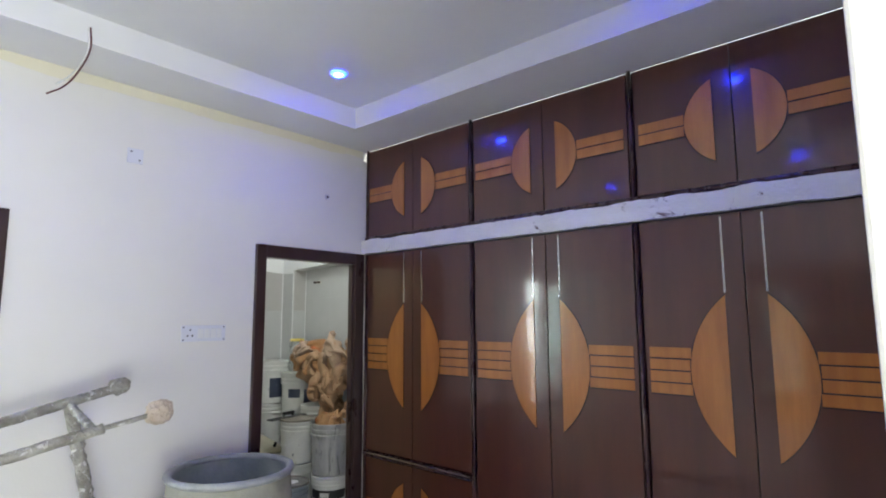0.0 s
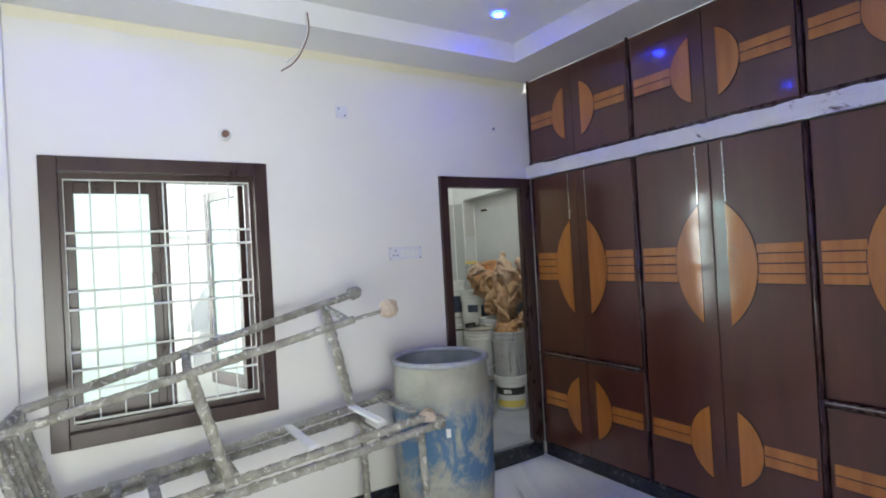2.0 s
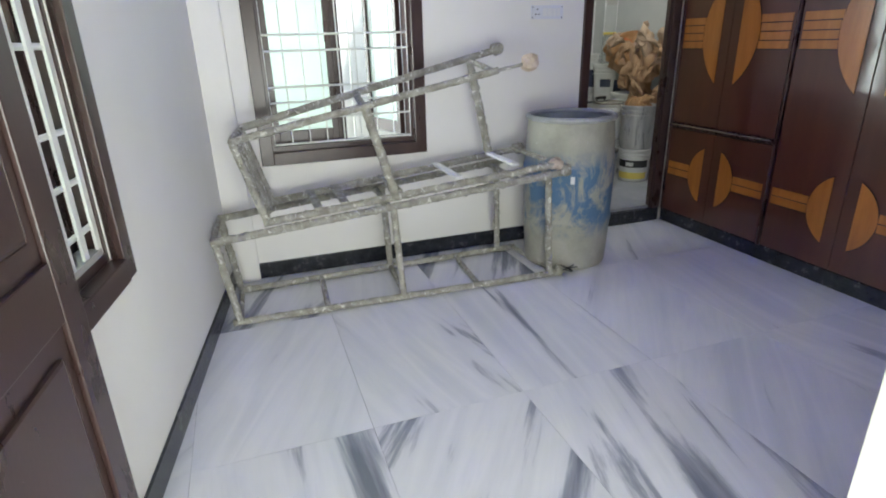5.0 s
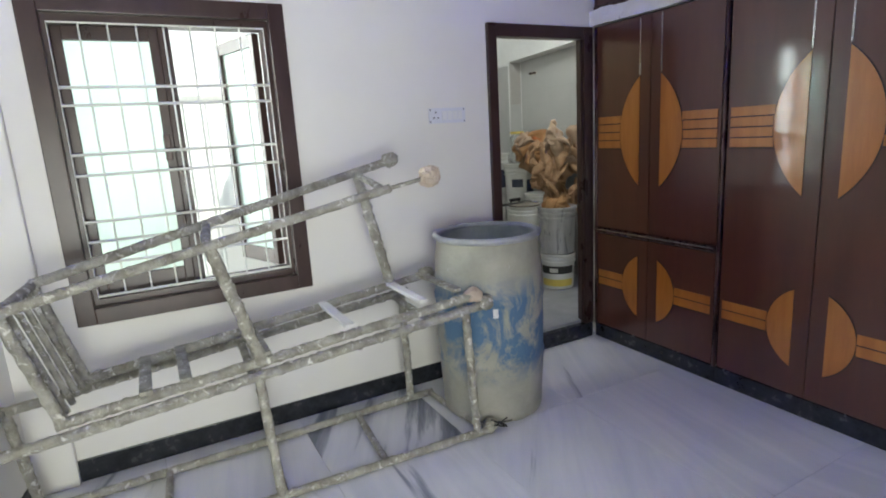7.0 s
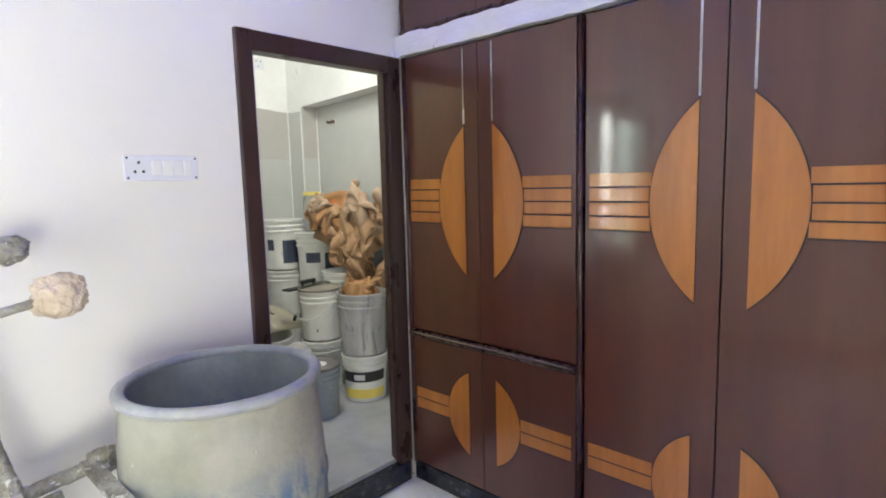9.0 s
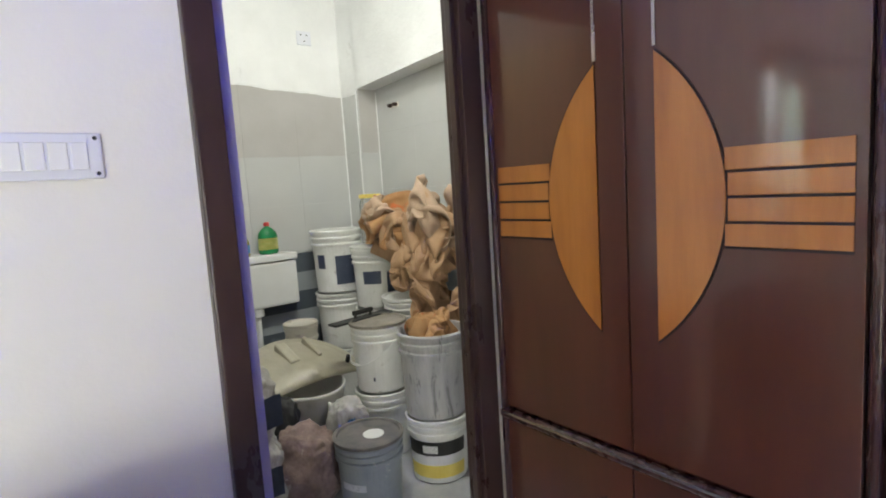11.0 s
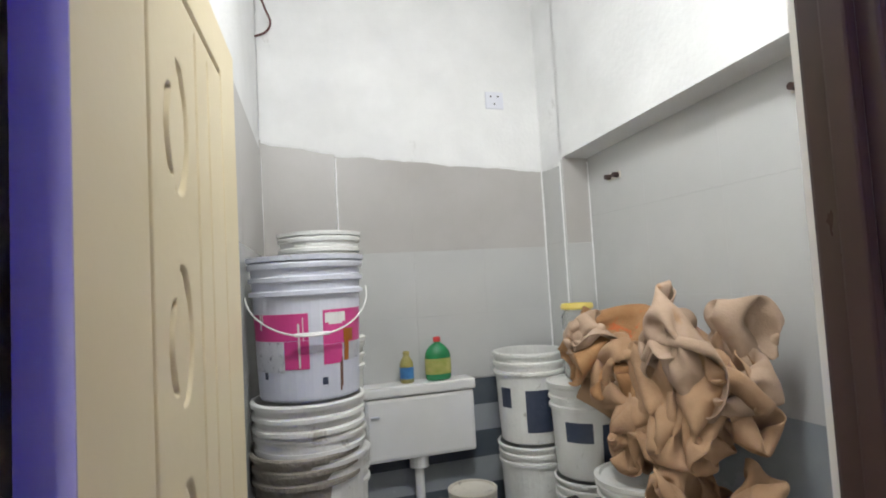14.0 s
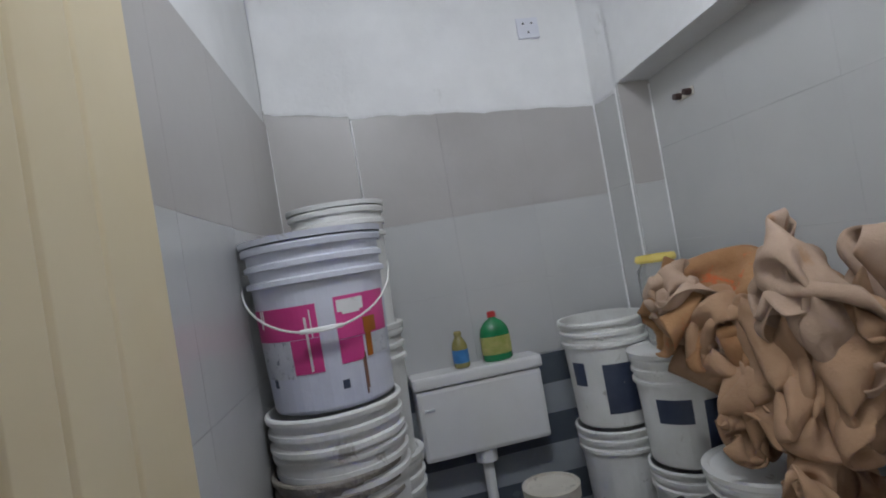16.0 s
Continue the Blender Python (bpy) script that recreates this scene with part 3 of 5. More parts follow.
# ---- bathroom ----
FZ, FX, RY = 0.12, -5.31, 4.03
setting("bathroom_floor", B(FX - 0.15, 2.2, -0.11, WX - 0.02, RY + 0.3, FZ), "bathfloor", "dusty grey bathroom floor", "floor")
bm = bmesh.new()
vs = [(-3.19, 2.46), (FX, 2.595), (FX, 2.40), (-3.19, 2.34)]
lo = [bm.verts.new((x, y, FZ)) for x, y in vs]
hi = [bm.verts.new((x, y, 3.45)) for x, y in vs]
bm.faces.new(lo)
bm.faces.new(hi)
for i in range(4):
    bm.faces.new((lo[i], lo[(i + 1) % 4], hi[(i + 1) % 4], hi[i]))
wall_l = setting("wall_bath_south", bm, "plaster", "white plastered bathroom wall over grey tiles", "wall")
wall_f = setting("wall_bath_west", B(FX - 0.15, 2.40, -0.1, FX, RY + 0.4, 3.45), "plaster", "white plastered bathroom wall over grey tiles", "wall")
bm = bmesh.new()
NX0, NX1, NZ = -5.10, -3.40, 2.17
slab_y(bm, FX, WX - 0.15, -0.1, 3.45, RY, RY + 0.15, (NX0, NX1, FZ, NZ))
for v in bm.verts:
    if abs(v.co.z - NZ) < 0.001:
        v.co.z += 0.045 * (v.co.x - NX0)   # the head of the recess rises towards the door
box(bm, FX, RY + 0.15, -0.1, WX - 0.15, RY + 0.3, 3.45)
setting("wall_bath_north", bm, "plaster", "white plastered bathroom wall with a shallow tiled recess", "wall")
setting("bathroom_ceiling", B(FX - 0.15, 2.3, 3.36, WX - 0.15, RY + 0.3, 3.47), "white", "white bathroom ceiling slab", "ceiling")
setting("pilaster_bath", B(FX, 2.58, FZ, FX + 0.012, 2.93, 3.365), "plaster", "shallow plastered pier in the bathroom corner", "column")
setting("wall_bath_head", B(WX - 0.149, 2.25, 3.05, WX - 0.004, RY + 0.29, 3.465), "white", "white plaster over the bathroom door wall", "wall")
setting("beam_bath", B(FX - 0.01, 2.935, 3.10, FX + 0.09, RY + 0.01, 3.365, bevel=0.004), "white", "white plastered beam over the bathroom wall", "beam")
bm = bmesh.new()
bmesh.ops.create_icosphere(bm, subdivisions=4, radius=1.0)
for v in bm.verts:
    v.co = Vector((FX + 0.021 + 0.010 * v.co.x, 2.74 + 0.12 * v.co.y, 3.01 + 0.03 * v.co.z)) + Vector((0, 0.02, 0.02)) * noise.noise(v.co * 2.5)
setting("mortar_smear", bm, "rough_grey", "rough grey patch on the corner pier", "trim")


def ragged(name, place, u0, u1, line, top, label, t=0.004):
    """A thin coat of plaster that laps over the tiles with an uneven lower edge; line(u) gives the edge's height."""
    bm = bmesh.new()
    n = int((u1 - u0) / 0.012)
    rows = []
    for i in range(n + 1):
        u = u0 + (u1 - u0) * i / n
        z = line(u) + 0.010 * noise.noise(Vector((u * 6, top, 0))) + 0.007 * noise.noise(Vector((u * 28, 4, top)))
        rows.append([bm.verts.new(place(u, d, h)) for d, h in ((0.0, z), (t * 0.5, z - 0.001), (t, z + 0.012), (t, top), (0.0, top))])
    for a, b in zip(rows, rows[1:]):
        for k in range(5):
            bm.faces.new((a[k], a[(k + 1) % 5], b[(k + 1) % 5], b[k]))
    setting(name, bm, "plaster", label, "trim")


ragged("plaster_skim", lambda u, d, h: (FX + 0.019 + d, u, h), 2.60, 2.93, lambda u: 2.262 - 0.13 * (u - 2.6), 3.36, "ragged white plaster edge over the pier tiles")
ragged("plaster_skim", lambda u, d, h: (FX + 0.0065 + d, u, h), 2.932, RY, lambda u: 2.212 - 0.066 * (u - 2.93), 3.36, "ragged white plaster edge over the tiles")
ragged("plaster_skim", lambda u, d, h: (u, RY - 0.0065 - d, h), FX, NX0 - 0.001, lambda u: 2.14, 3.36, "ragged white plaster edge beside the recess")


def tile_run(parent, mat, u0, u1, v0, v1, du, dv, place, t=0.006):
    """Wall tiles as parts; place(u, v) gives the wall's own axes as a matrix."""
    nu, nv = max(1, round((u1 - u0) / du)), max(1, round((v1 - v0) / dv))
    su, sv = (u1 - u0) / nu, (v1 - v0) / nv
    bm = box(bmesh.new(), 0.0003, -t, 0.0003, su - 0.0003, 0, sv - 0.0003)
    me = bpy.data.meshes.new("tile")
    bmesh.ops.recalc_face_normals(bm, faces=bm.faces)
    bm.to_mesh(me)
    bm.free()
    me.materials.append(M[mat])
    for i in range(nu):
        for j in range(nv):
            ob = new("tile", me)
            ob.matrix_world = place(u0 + i * su, v0 + j * sv)
            ob.parent = parent


def on_far(u, v):
    return Matrix.Translation((FX + (0.012 if u < 2.93 else 0.0), u, v)) @ pose(0, 0, 0, 0, 0, 90)


def on_right(u, v):
    return Matrix.Translation((u, RY, v))


def on_niche(u, v):
    return Matrix.Translation((u, RY + 0.15, v))


def on_left(u, v):
    k = (u + 3.19) / (FX + 3.19)
    return Matrix.Translation((u + 0.4, 2.46 + 0.135 * k - 0.0255, v)) @ pose(0, 0, 0, 0, 0, 180 - 3.64)


for a, b in ((2.585, 2.93), (2.932, RY)):
    tile_run(wall_f, "ctile2", a, b, 1.74, 2.225 if a > 2.9 else 2.28, 0.37, 0.5, on_far)
    tile_run(wall_f, "ctile", a, b, 1.10, 1.74, 0.37, 0.32, on_far)
for k in range(7):
    tile_run(wall_f, "dtile" if k % 2 == 0 else "ltile", 2.932, RY, 0.20 + k * 0.128, 0.20 + (k + 1) * 0.128, 0.27, 0.128, on_far)
tile_run(wall_f, "ctile", NX0, NX1, 1.10, NZ + 0.09, 0.39, 0.38, on_niche)
tile_run(wall_f, "ltile", NX0, NX1, FZ, 1.10, 0.39, 0.33, on_niche)
tile_run(wall_f, "ctile", FX, NX0, FZ, 2.16, 0.18, 0.40, on_right)
part("tile", B(NX0 + 0.0005, RY + 0.001, 1.742, NX0 + 0.006, RY + 0.143, NZ - 0.003), "ctile2", wall_f)
part("tile", B(NX0 + 0.0005, RY + 0.001, FZ + 0.002, NX0 + 0.006, RY + 0.143, 1.741), "ctile", wall_f)
tile_run(wall_l, "ctile", FX + 0.004, FX + 2.004, FZ, 1.74, 0.4, 0.405, on_left)
tile_run(wall_l, "ctile2", FX + 0.004, FX + 2.004, 1.74, 2.22, 0.4, 0.48, on_left)
# white cement lines along the tile corners
for x, y, z0_, z1_ in ((FX + 0.019, 2.598, 0.6, 2.2), (FX + 0.008, 2.936, 1.1, 2.2), (FX + 0.008, RY - 0.010, 0.9, 2.15), (NX0 - 0.006, RY - 0.008, 0.9, 2.15), (NX0 + 0.004, RY + 0.140, 1.1, 2.15)):
    bm = bmesh.new()
    crusty(bm, (x, y, z0_), (x, y, z1_), 0.0045, x + y, 6, 40, 0.5)
    setting("corner_joint", bm, "white", "white cement joint line along the tile corner", "trim")

# ---- bathroom door leaf ----
leaf = thing("bathroom_door", "cream moulded bathroom door with oval panels, swung inward", "door")
leaf.matrix_world = pose(WX - 0.062, 2.512, FZ + 0.012, 0, 0, 180 - 5.0)
LW, LH = 0.71, 1.915
part("leaf", B(0, 0.008, 0, LW, 0.035, LH), "creamdoor", leaf)
part("edge_strip", B(-0.0025, -0.001, 0.0, -0.0002, 0.034, LH), "lilac", leaf, "lilac strip on the hinge edge")


def groove_depth(x, z):
    """Depth of the routed ornament at a place on the door: straight lines, and pairs of facing arcs down the middle."""
    near = [np.hypot(x - 0.165, np.maximum(0, np.maximum(z - 1.83, 0.1 - z)))]
    for gx, top in ((0.375, 1.805), (0.455, 1.80), (0.565, 1.83)):
        near.append(np.hypot(x - gx, np.maximum(0, np.maximum(z - top, 0.1 - z))))
    near.append(np.hypot(z - 1.83, np.maximum(0, np.maximum(0.165 - x, x - 0.565))))
    near = [d / 0.0038 for d in near]
    for k in range(7):
        cz = 1.655 - 0.24 * k
        for cx, dz, rx, rz, sgn, a_max in ((0.262, 0.0, 0.052, 0.076, 1, 1.45), (0.262, -0.010, 0.036, 0.052, -1, 1.25)):
            ex, ez = (x - cx) * sgn / rx, (z - cz - dz) / rz
            ang = np.arctan2(ez, ex)
            d = np.abs(np.hypot(ex, ez) - 1) * rx
            width = 0.0068 * np.clip((a_max - np.abs(ang)) / 0.5, 0, 1) + 1e-5
            near.append(d / width)
    q = np.min(near, axis=0)
    return 0.0060 * np.clip(1.5 - q, 0, 1)


nu, nv = 260, 560
gx, gz = np.meshgrid(np.linspace(0, LW, nu), np.linspace(0, LH, nv))
gd = groove_depth(gx, gz)
face = np.stack([gx, gd - 0.001, gz], axis=-1).reshape(-1, 3)
idx = np.arange(nu * nv).reshape(nv, nu)
quads = np.stack([idx[:-1, :-1], idx[:-1, 1:], idx[1:, 1:], idx[1:, :-1]], axis=-1).reshape(-1, 4)
me = bpy.data.meshes.new("moulded_face")
me.from_pydata(face.tolist(), [], quads.tolist())
me.materials.append(M["creamdoor"])
for f in me.polygons:
    f.use_smooth = True
new("moulded_face", me).parent = leaf
for x0, x1, z0_, z1_ in ((0, 0.002, 0, LH), (LW - 0.002, LW, 0, LH), (0.002, LW - 0.002, 0, 0.002), (0.002, LW - 0.002, LH - 0.002, LH)):
    part("lipping", B(x0, -0.0008, z0_, x1, 0.0078, z1_), "creamdoor", leaf)
part("pull_handle", tube(bmesh.new(), (0.655, -0.018, 0.86), (0.655, -0.018, 0.98), 0.006, seg=10), "chrome", leaf, "slim metal pull handle", smooth=True)
for z in (0.865, 0.975):
    part("handle_post", tube(bmesh.new(), (0.655, -0.018, z), (0.655, 0.001, z), 0.005, seg=8), "chrome", leaf)

# ---- stacked plasterer's benches ----
low = thing("work_bench", "plaster-crusted steel pipe work bench on the floor", "bench", (-2.6, 0.9, 0))


def P(x, y, z):
    return Vector((x + 2.6, y - 0.9, z))


def pipe(parent, name, a, b, r, seed, rough=0.2):
    part(name, crusty(bmesh.new(), P(*a), P(*b), r, seed, rough=rough), "pipe", parent, smooth=True)


pipe(low, "bottom_rail", (-2.405, -0.10, 0.022), (-2.325, 1.88, 0.022), 0.020, 1)
pipe(low, "bottom_rail", (-2.84, -0.06, 0.022), (-2.865, 1.82, 0.022), 0.020, 2)
pipe(low, "top_rail", (-2.405, -0.14, 0.487), (-2.345, 1.90, 0.668), 0.022, 3, 0.3)
pipe(low, "top_rail", (-2.84, -0.12, 0.487), (-2.84, 1.70, 0.660), 0.022, 4, 0.3)
for k, (a, b) in enumerate((((-2.405, -0.06, 0.02), (-2.41, -0.12, 0.48)), ((-2.84, -0.05, 0.02), (-2.84, -0.10, 0.48)), ((-2.37, 0.85, 0.02), (-2.375, 0.82, 0.565)), ((-2.85, 0.895, 0.02), (-2.84, 0.87, 0.57)), ((-2.335, 1.80, 0.02), (-2.35, 1.775, 0.655)), ((-2.86, 1.68, 0.02), (-2.84, 1.66, 0.65)))):
    pipe(low, "leg", a, b, 0.021, 10 + k, 0.28)
for k, (yb, yf) in enumerate(((0.437, 0.41), (0.895, 0.86), (1.358, 1.32), (1.80, 1.84), (-0.05, -0.06))):
    pipe(low, "rung", (-2.85, yb, 0.024), (-2.36 - 0.05 * (yf < 0.2), yf, 0.024), 0.017, 20 + k)
for k, y in enumerate((-0.11, 0.82, 1.62)):
    pipe(low, "top_rung", (-2.84, y, 0.49 + 0.085 * (y + 0.11)), (-2.40 + 0.02 * y, y - 0.02, 0.49 + 0.085 * (y + 0.11)), 0.018, 30 + k)
for y, z in ((1.885, 0.668), (1.875, 0.024)):
    bm = bmesh.new()
    bmesh.ops.create_icosphere(bm, subdivisions=3, radius=0.036)
    for v in bm.verts:
        v.co *= 1 + 0.35 * noise.noise(v.co * 40 + Vector((y, z, 0)))
        v.co += P(-2.335, y, z + 0.012)
    part("plaster_lump", bm, "pipe", low, "lump of dried plaster on the pipe end", smooth=True)

bm = bmesh.new()
rnd = random.Random(4)
for k in range(7):
    a0 = Vector((rnd.uniform(-0.03, 0.03), rnd.uniform(-0.01, 0.04), rnd.uniform(0, 0.05)))
    tube(bm, P(-2.325, 1.885, 0.02) + a0, P(-2.325, 1.90, 0.02) + Vector((rnd.uniform(-0.05, 0.05), rnd.uniform(0.0, 0.09), rnd.uniform(-0.012, 0.05))), 0.0035, seg=6)
part("wire_tie", bm, "black", low, "twisted dark binding wire on the pipe end")
upb = thing("work_bench", "plaster-crusted pipe bench stacked tilted on another bench", "bench", (-2.6, 0.9, 0.6))


def pipe2(name, a, b, r, seed, rough=0.22):
    part(name, crusty(bmesh.new(), P(a[0], a[1], a[2] - 0.6), P(b[0], b[1], b[2] - 0.6), r, seed, rough=rough), "pipe", upb, smooth=True)


pipe2("bottom_rail", (-2.80, 0.20, 0.566), (-2.80, 1.80, 0.742), 0.022, 41)
pipe2("bottom_rail", (-2.42, 0.13, 0.555), (-2.375, 1.84, 0.712), 0.022, 42, 0.3)
pipe2("top_rail", (-2.80, 0.08, 0.998), (-2.80, 1.635, 1.365), 0.022, 43)
pipe2("top_rail", (-2.42, 0.03, 0.985), (-2.40, 1.46, 1.265), 0.020, 44)
pipe2("rail_end", (-2.40, 1.46, 1.265), (-2.40, 1.62, 1.292), 0.010, 45)
for i in range(6):
    f = i / 5
    x = -2.80 + 0.38 * f
    pipe2("end_bar", (x, 0.085 - 0.05 * f, 0.99), (x, 0.20 - 0.05 * f, 0.562), 0.021 if i in (0, 5) else 0.012, 50 + i)
pipe2("end_rung", (-2.80, 0.085, 0.995), (-2.42, 0.035, 0.985), 0.02, 57)
pipe2("leg", (-2.42, 0.71, 1.115), (-2.40, 0.845, 0.615), 0.026, 58, 0.3)
pipe2("leg", (-2.80, 1.455, 1.31), (-2.80, 1.59, 0.715), 0.026, 59, 0.3)
pipe2("top_rung", (-2.80, 0.74, 1.152), (-2.42, 0.70, 1.12), 0.02, 60)
pipe2("top_rung", (-2.80, 1.455, 1.31), (-2.40, 1.43, 1.262), 0.016, 61)
for k, y in enumerate((0.42, 0.56, 0.86, 1.22, 1.58, 1.76)):
    z = 0.545 + 0.108 * y
    bm = box(bmesh.new(), -0.21, -0.022, -0.008, 0.21, 0.022, 0.008, bevel=0.003)
    for v in bm.verts:
        v.co += P(-2.60, y, z + 0.015 - 0.6)
    part("rung", bm, "lintel" if k in (3, 4) else "pipe", upb, "flat white plastered cross bar" if k in (3, 4) else "")


def lump(name, parent, at, size, seed, mat, label):
    bm = bmesh.new()
    bmesh.ops.create_icosphere(bm, subdivisions=4, radius=1.0)
    for v in bm.verts:
        n = noise.noise(v.co * 1.6 + Vector((seed, 0, 0))) * 0.28 + noise.noise(v.co * 5 + Vector((0, seed, 0))) * 0.16
        v.co = Vector((v.co.x * size[0], v.co.y * size[1], v.co.z * size[2])) * (1 + n) + Vector(at)
    return part(name, bm, mat, parent, label, smooth=True)


lump("cloth_wrap", upb, P(-2.40, 1.655, 1.298 - 0.6), (0.040, 0.050, 0.045), 3.0, "wrap", "beige cloth wrapped over the pipe end")
lump("cloth_wrap", upb, P(-2.80, 1.64, 1.37 - 0.6), (0.036, 0.045, 0.036), 5.0, "pipe", "grey rag tied round the pipe end")
lump("cloth_wrap", upb, P(-2.80, 1.80, 0.745 - 0.6), (0.036, 0.045, 0.036), 7.0, "pipe", "grey rag tied round the pipe end")
lump("cloth_wrap", upb, P(-2.375, 1.84, 0.715 - 0.6), (0.038, 0.045, 0.038), 9.0, "wrap", "beige rag tied round the pipe end")

# ---- drum ----
drum = thing("plastic_drum", "large blue plastic drum caked with dried cement", "drum", (-2.60, 2.07, 0))
prof = [(0.235, 0.0), (0.262, 0.006), (0.270, 0.03), (0.272, 0.10), (0.284, 0.28), (0.290, 0.30), (0.290, 0.315), (0.284, 0.335), (0.288, 0.48), (0.287, 0.60), (0.292, 0.615), (0.292, 0.635), (0.286, 0.65), (0.280, 0.80), (0.270, 0.90), (0.268, 0.915)]
inner = [(0.255, 0.93), (0.258, 0.80), (0.272, 0.5), (0.262, 0.06), (0.1, 0.045)]
part("shell", lathe(bmesh.new(), prof + inner, 64, 0.012, 2.0), "drum", drum, smooth=True)
bm = bmesh.new()
rim = [(0.268 + 0.018 * math.cos(a), 0.928 + 0.016 * math.sin(a)) for a in (2 * math.pi * k / 14 for k in range(15))]
drum.scale = (1, 1, 1.035)
part("rim", lathe(bm, rim, 64, 0.006, 4.0, (False, False)), "drumrim", drum, "grey-blue rolled rim", smooth=True)
part("inner_wall", lathe(bmesh.new(), [(0.2535, 0.925), (0.2565, 0.80), (0.2705, 0.5), (0.2605, 0.07), (0.02, 0.06)], 48, caps=(False, True)), "druminner", drum, "grey-green stained inside", smooth=True)


# ---- buckets ----
def moved(bm, m):
    bmesh.ops.transform(bm, matrix=m, verts=bm.verts)
    return bm


def patch(bm, r0, r1, z0, z1, a0, a1, seg=16, t=0.0012):
    """A curved label on a slightly conical bucket."""
    rows = []
    for z, r in ((z0, r0), (z1, r1)):
        rows.append([bm.verts.new(((r + t) * math.cos(radians(a0 + (a1 - a0) * i / seg)), (r + t) * math.sin(radians(a0 + (a1 - a0) * i / seg)), z)) for i in range(seg + 1)])
    for i in range(seg):
        bm.faces.new((rows[0][i], rows[0][i + 1], rows[1][i + 1], rows[1][i]))
    ret = bmesh.ops.extrude_face_region(bm, geom=list(bm.faces))
    for v in ret["geom"]:
        if isinstance(v, bmesh.types.BMVert):
            v.co.x *= 1 - (t + 0.002) / r0
            v.co.y *= 1 - (t + 0.002) / r0
    return bm


def bucket(at, label, r=0.155, h=0.38, mat="bucket", labels=(), handle=None, lid=None, turn=0.0, group="paint buckets", inside="bucket", tilt=(0, 0)):
    """Paint bucket: tapered shell with ribs and a rolled rim, optional stickers, wire handle and lid."""
    b = thing("paint_bucket", label, "bucket", at, group, turn)
    if tilt != (0, 0):
        b.matrix_world = pose(*at, tilt[0], tilt[1], turn)
    rb = r * 0.865

    def rr(z):
        return rb + (r * 0.965 - rb) * z / h
    pts = [(rb * 0.9, 0.0), (rb * 0.985, 0.004), (rr(0.012), 0.012)]
    pts += [(rr(h * f), h * f) for f in (0.2, 0.4, 0.6, 0.74)]
    for f in (0.76, 0.86):
        pts += [(rr(h * f), h * f - 0.002), (r * 1.0, h * f), (r * 1.0, h * f + 0.012), (rr(h * f), h * f + 0.016)]
    pts += [(rr(h * 0.955), h * 0.955), (r * 0.955, h * 0.985), (r * 0.94, h * 0.985), (rr(h * 0.7) - 0.006, h * 0.7), (rb - 0.005, 0.01), (0.01, 0.009)]
    part("shell", lathe(bmesh.new(), pts, 40, 0.006, at[0] * 3), mat, b, smooth=False)
    part("rim", lathe(bmesh.new(), [(r * 0.955, h * 0.955), (r * 1.01, h * 0.955), (r * 1.02, h * 0.985), (r * 1.0, h), (r * 0.955, h), (r * 0.945, h * 0.975)], 40, 0.004, at[1], (False, False)), mat, b)
    for nm, m2, a0, a1, f0, f1, lb in labels:
        part(nm, patch(bmesh.new(), rr(h * f0), rr(h * f1), h * f0, h * f1, a0, a1), m2, b, lb)
    if handle:
        bm = bmesh.new()
        prev = None
        a_mid, drop = handle
        pts3 = []
        for i in range(25):
            u = i / 24
            a = radians(a_mid - 90 + 180 * u)
            rad = r * 1.07
            pts3.append(Vector((rad * math.cos(a), rad * math.sin(a), h * 0.80 - drop * math.sin(math.pi * u))))
        for p0, p1 in zip(pts3, pts3[1:]):
            tube(bm, p0, p1, 0.0028, seg=6)
        part("handle", bm, "bucket", b, "thin white wire handle")
        tube_bm = bmesh.new()
        tube(tube_bm, pts3[10], pts3[14], 0.0055, seg=8)
        part("grip", tube_bm, "bucket", b)
    if lid:
        part("lid", lathe(bmesh.new(), [(r * 0.3, h + 0.004), (r * 1.03, h + 0.003), (r * 1.04, h + 0.018), (r * 0.93, h + 0.02), (r * 0.9, h + 0.012), (0.01, h + 0.012)], 40), lid, b)
    return b


M["pink"] = surface("magenta_label", (0.56, 0.045, 0.22), (0.66, 0.075, 0.28), 0.45, 5, 60, 0.03, spots=(0.80, 0.60, 0.68), spot_at=0.69, spot_scale=9)
M["bluebucket"] = surface("bluish_white_bucket", (0.56, 0.58, 0.66), (0.66, 0.68, 0.75), 0.4, 4, 50, 0.12, spots=(0.46, 0.45, 0.46), spot_at=0.66, spot_scale=7)
M["rustdrip"] = surface("brown_drip", (0.14, 0.07, 0.05), (0.22, 0.12, 0.08), 0.5)
M["greylabel"] = surface("grey_text_label", (0.50, 0.52, 0.56), (0.60, 0.62, 0.65), 0.5, 20, 60, 0.02, spots=(0.2, 0.22, 0.26), spot_at=0.60, spot_scale=60)
M["yellow"] = surface("yellow_label", (0.72, 0.56, 0.10), (0.80, 0.66, 0.18), 0.5, 8, 60, 0.05)
M["clear"] = surface("cloudy_stained_bucket", (0.36, 0.36, 0.37), (0.50, 0.50, 0.50), 0.35, 6, 40, 0.3, stretch=(3, 3, 0.6), spots=(0.20, 0.20, 0.21), spot_at=0.58, spot_scale=7)
M["greytub"] = surface("grey_blue_tub", (0.20, 0.235, 0.26), (0.28, 0.31, 0.335), 0.45, 6, 50, 0.2, spots=(0.5, 0.5, 0.48), spot_at=0.64)
M["duskylid"] = surface("dusty_dark_lid", (0.10, 0.10, 0.10), (0.20, 0.18, 0.165), 0.7, 9, 60, 0.3, spots=(0.30, 0.27, 0.24), spot_at=0.63)
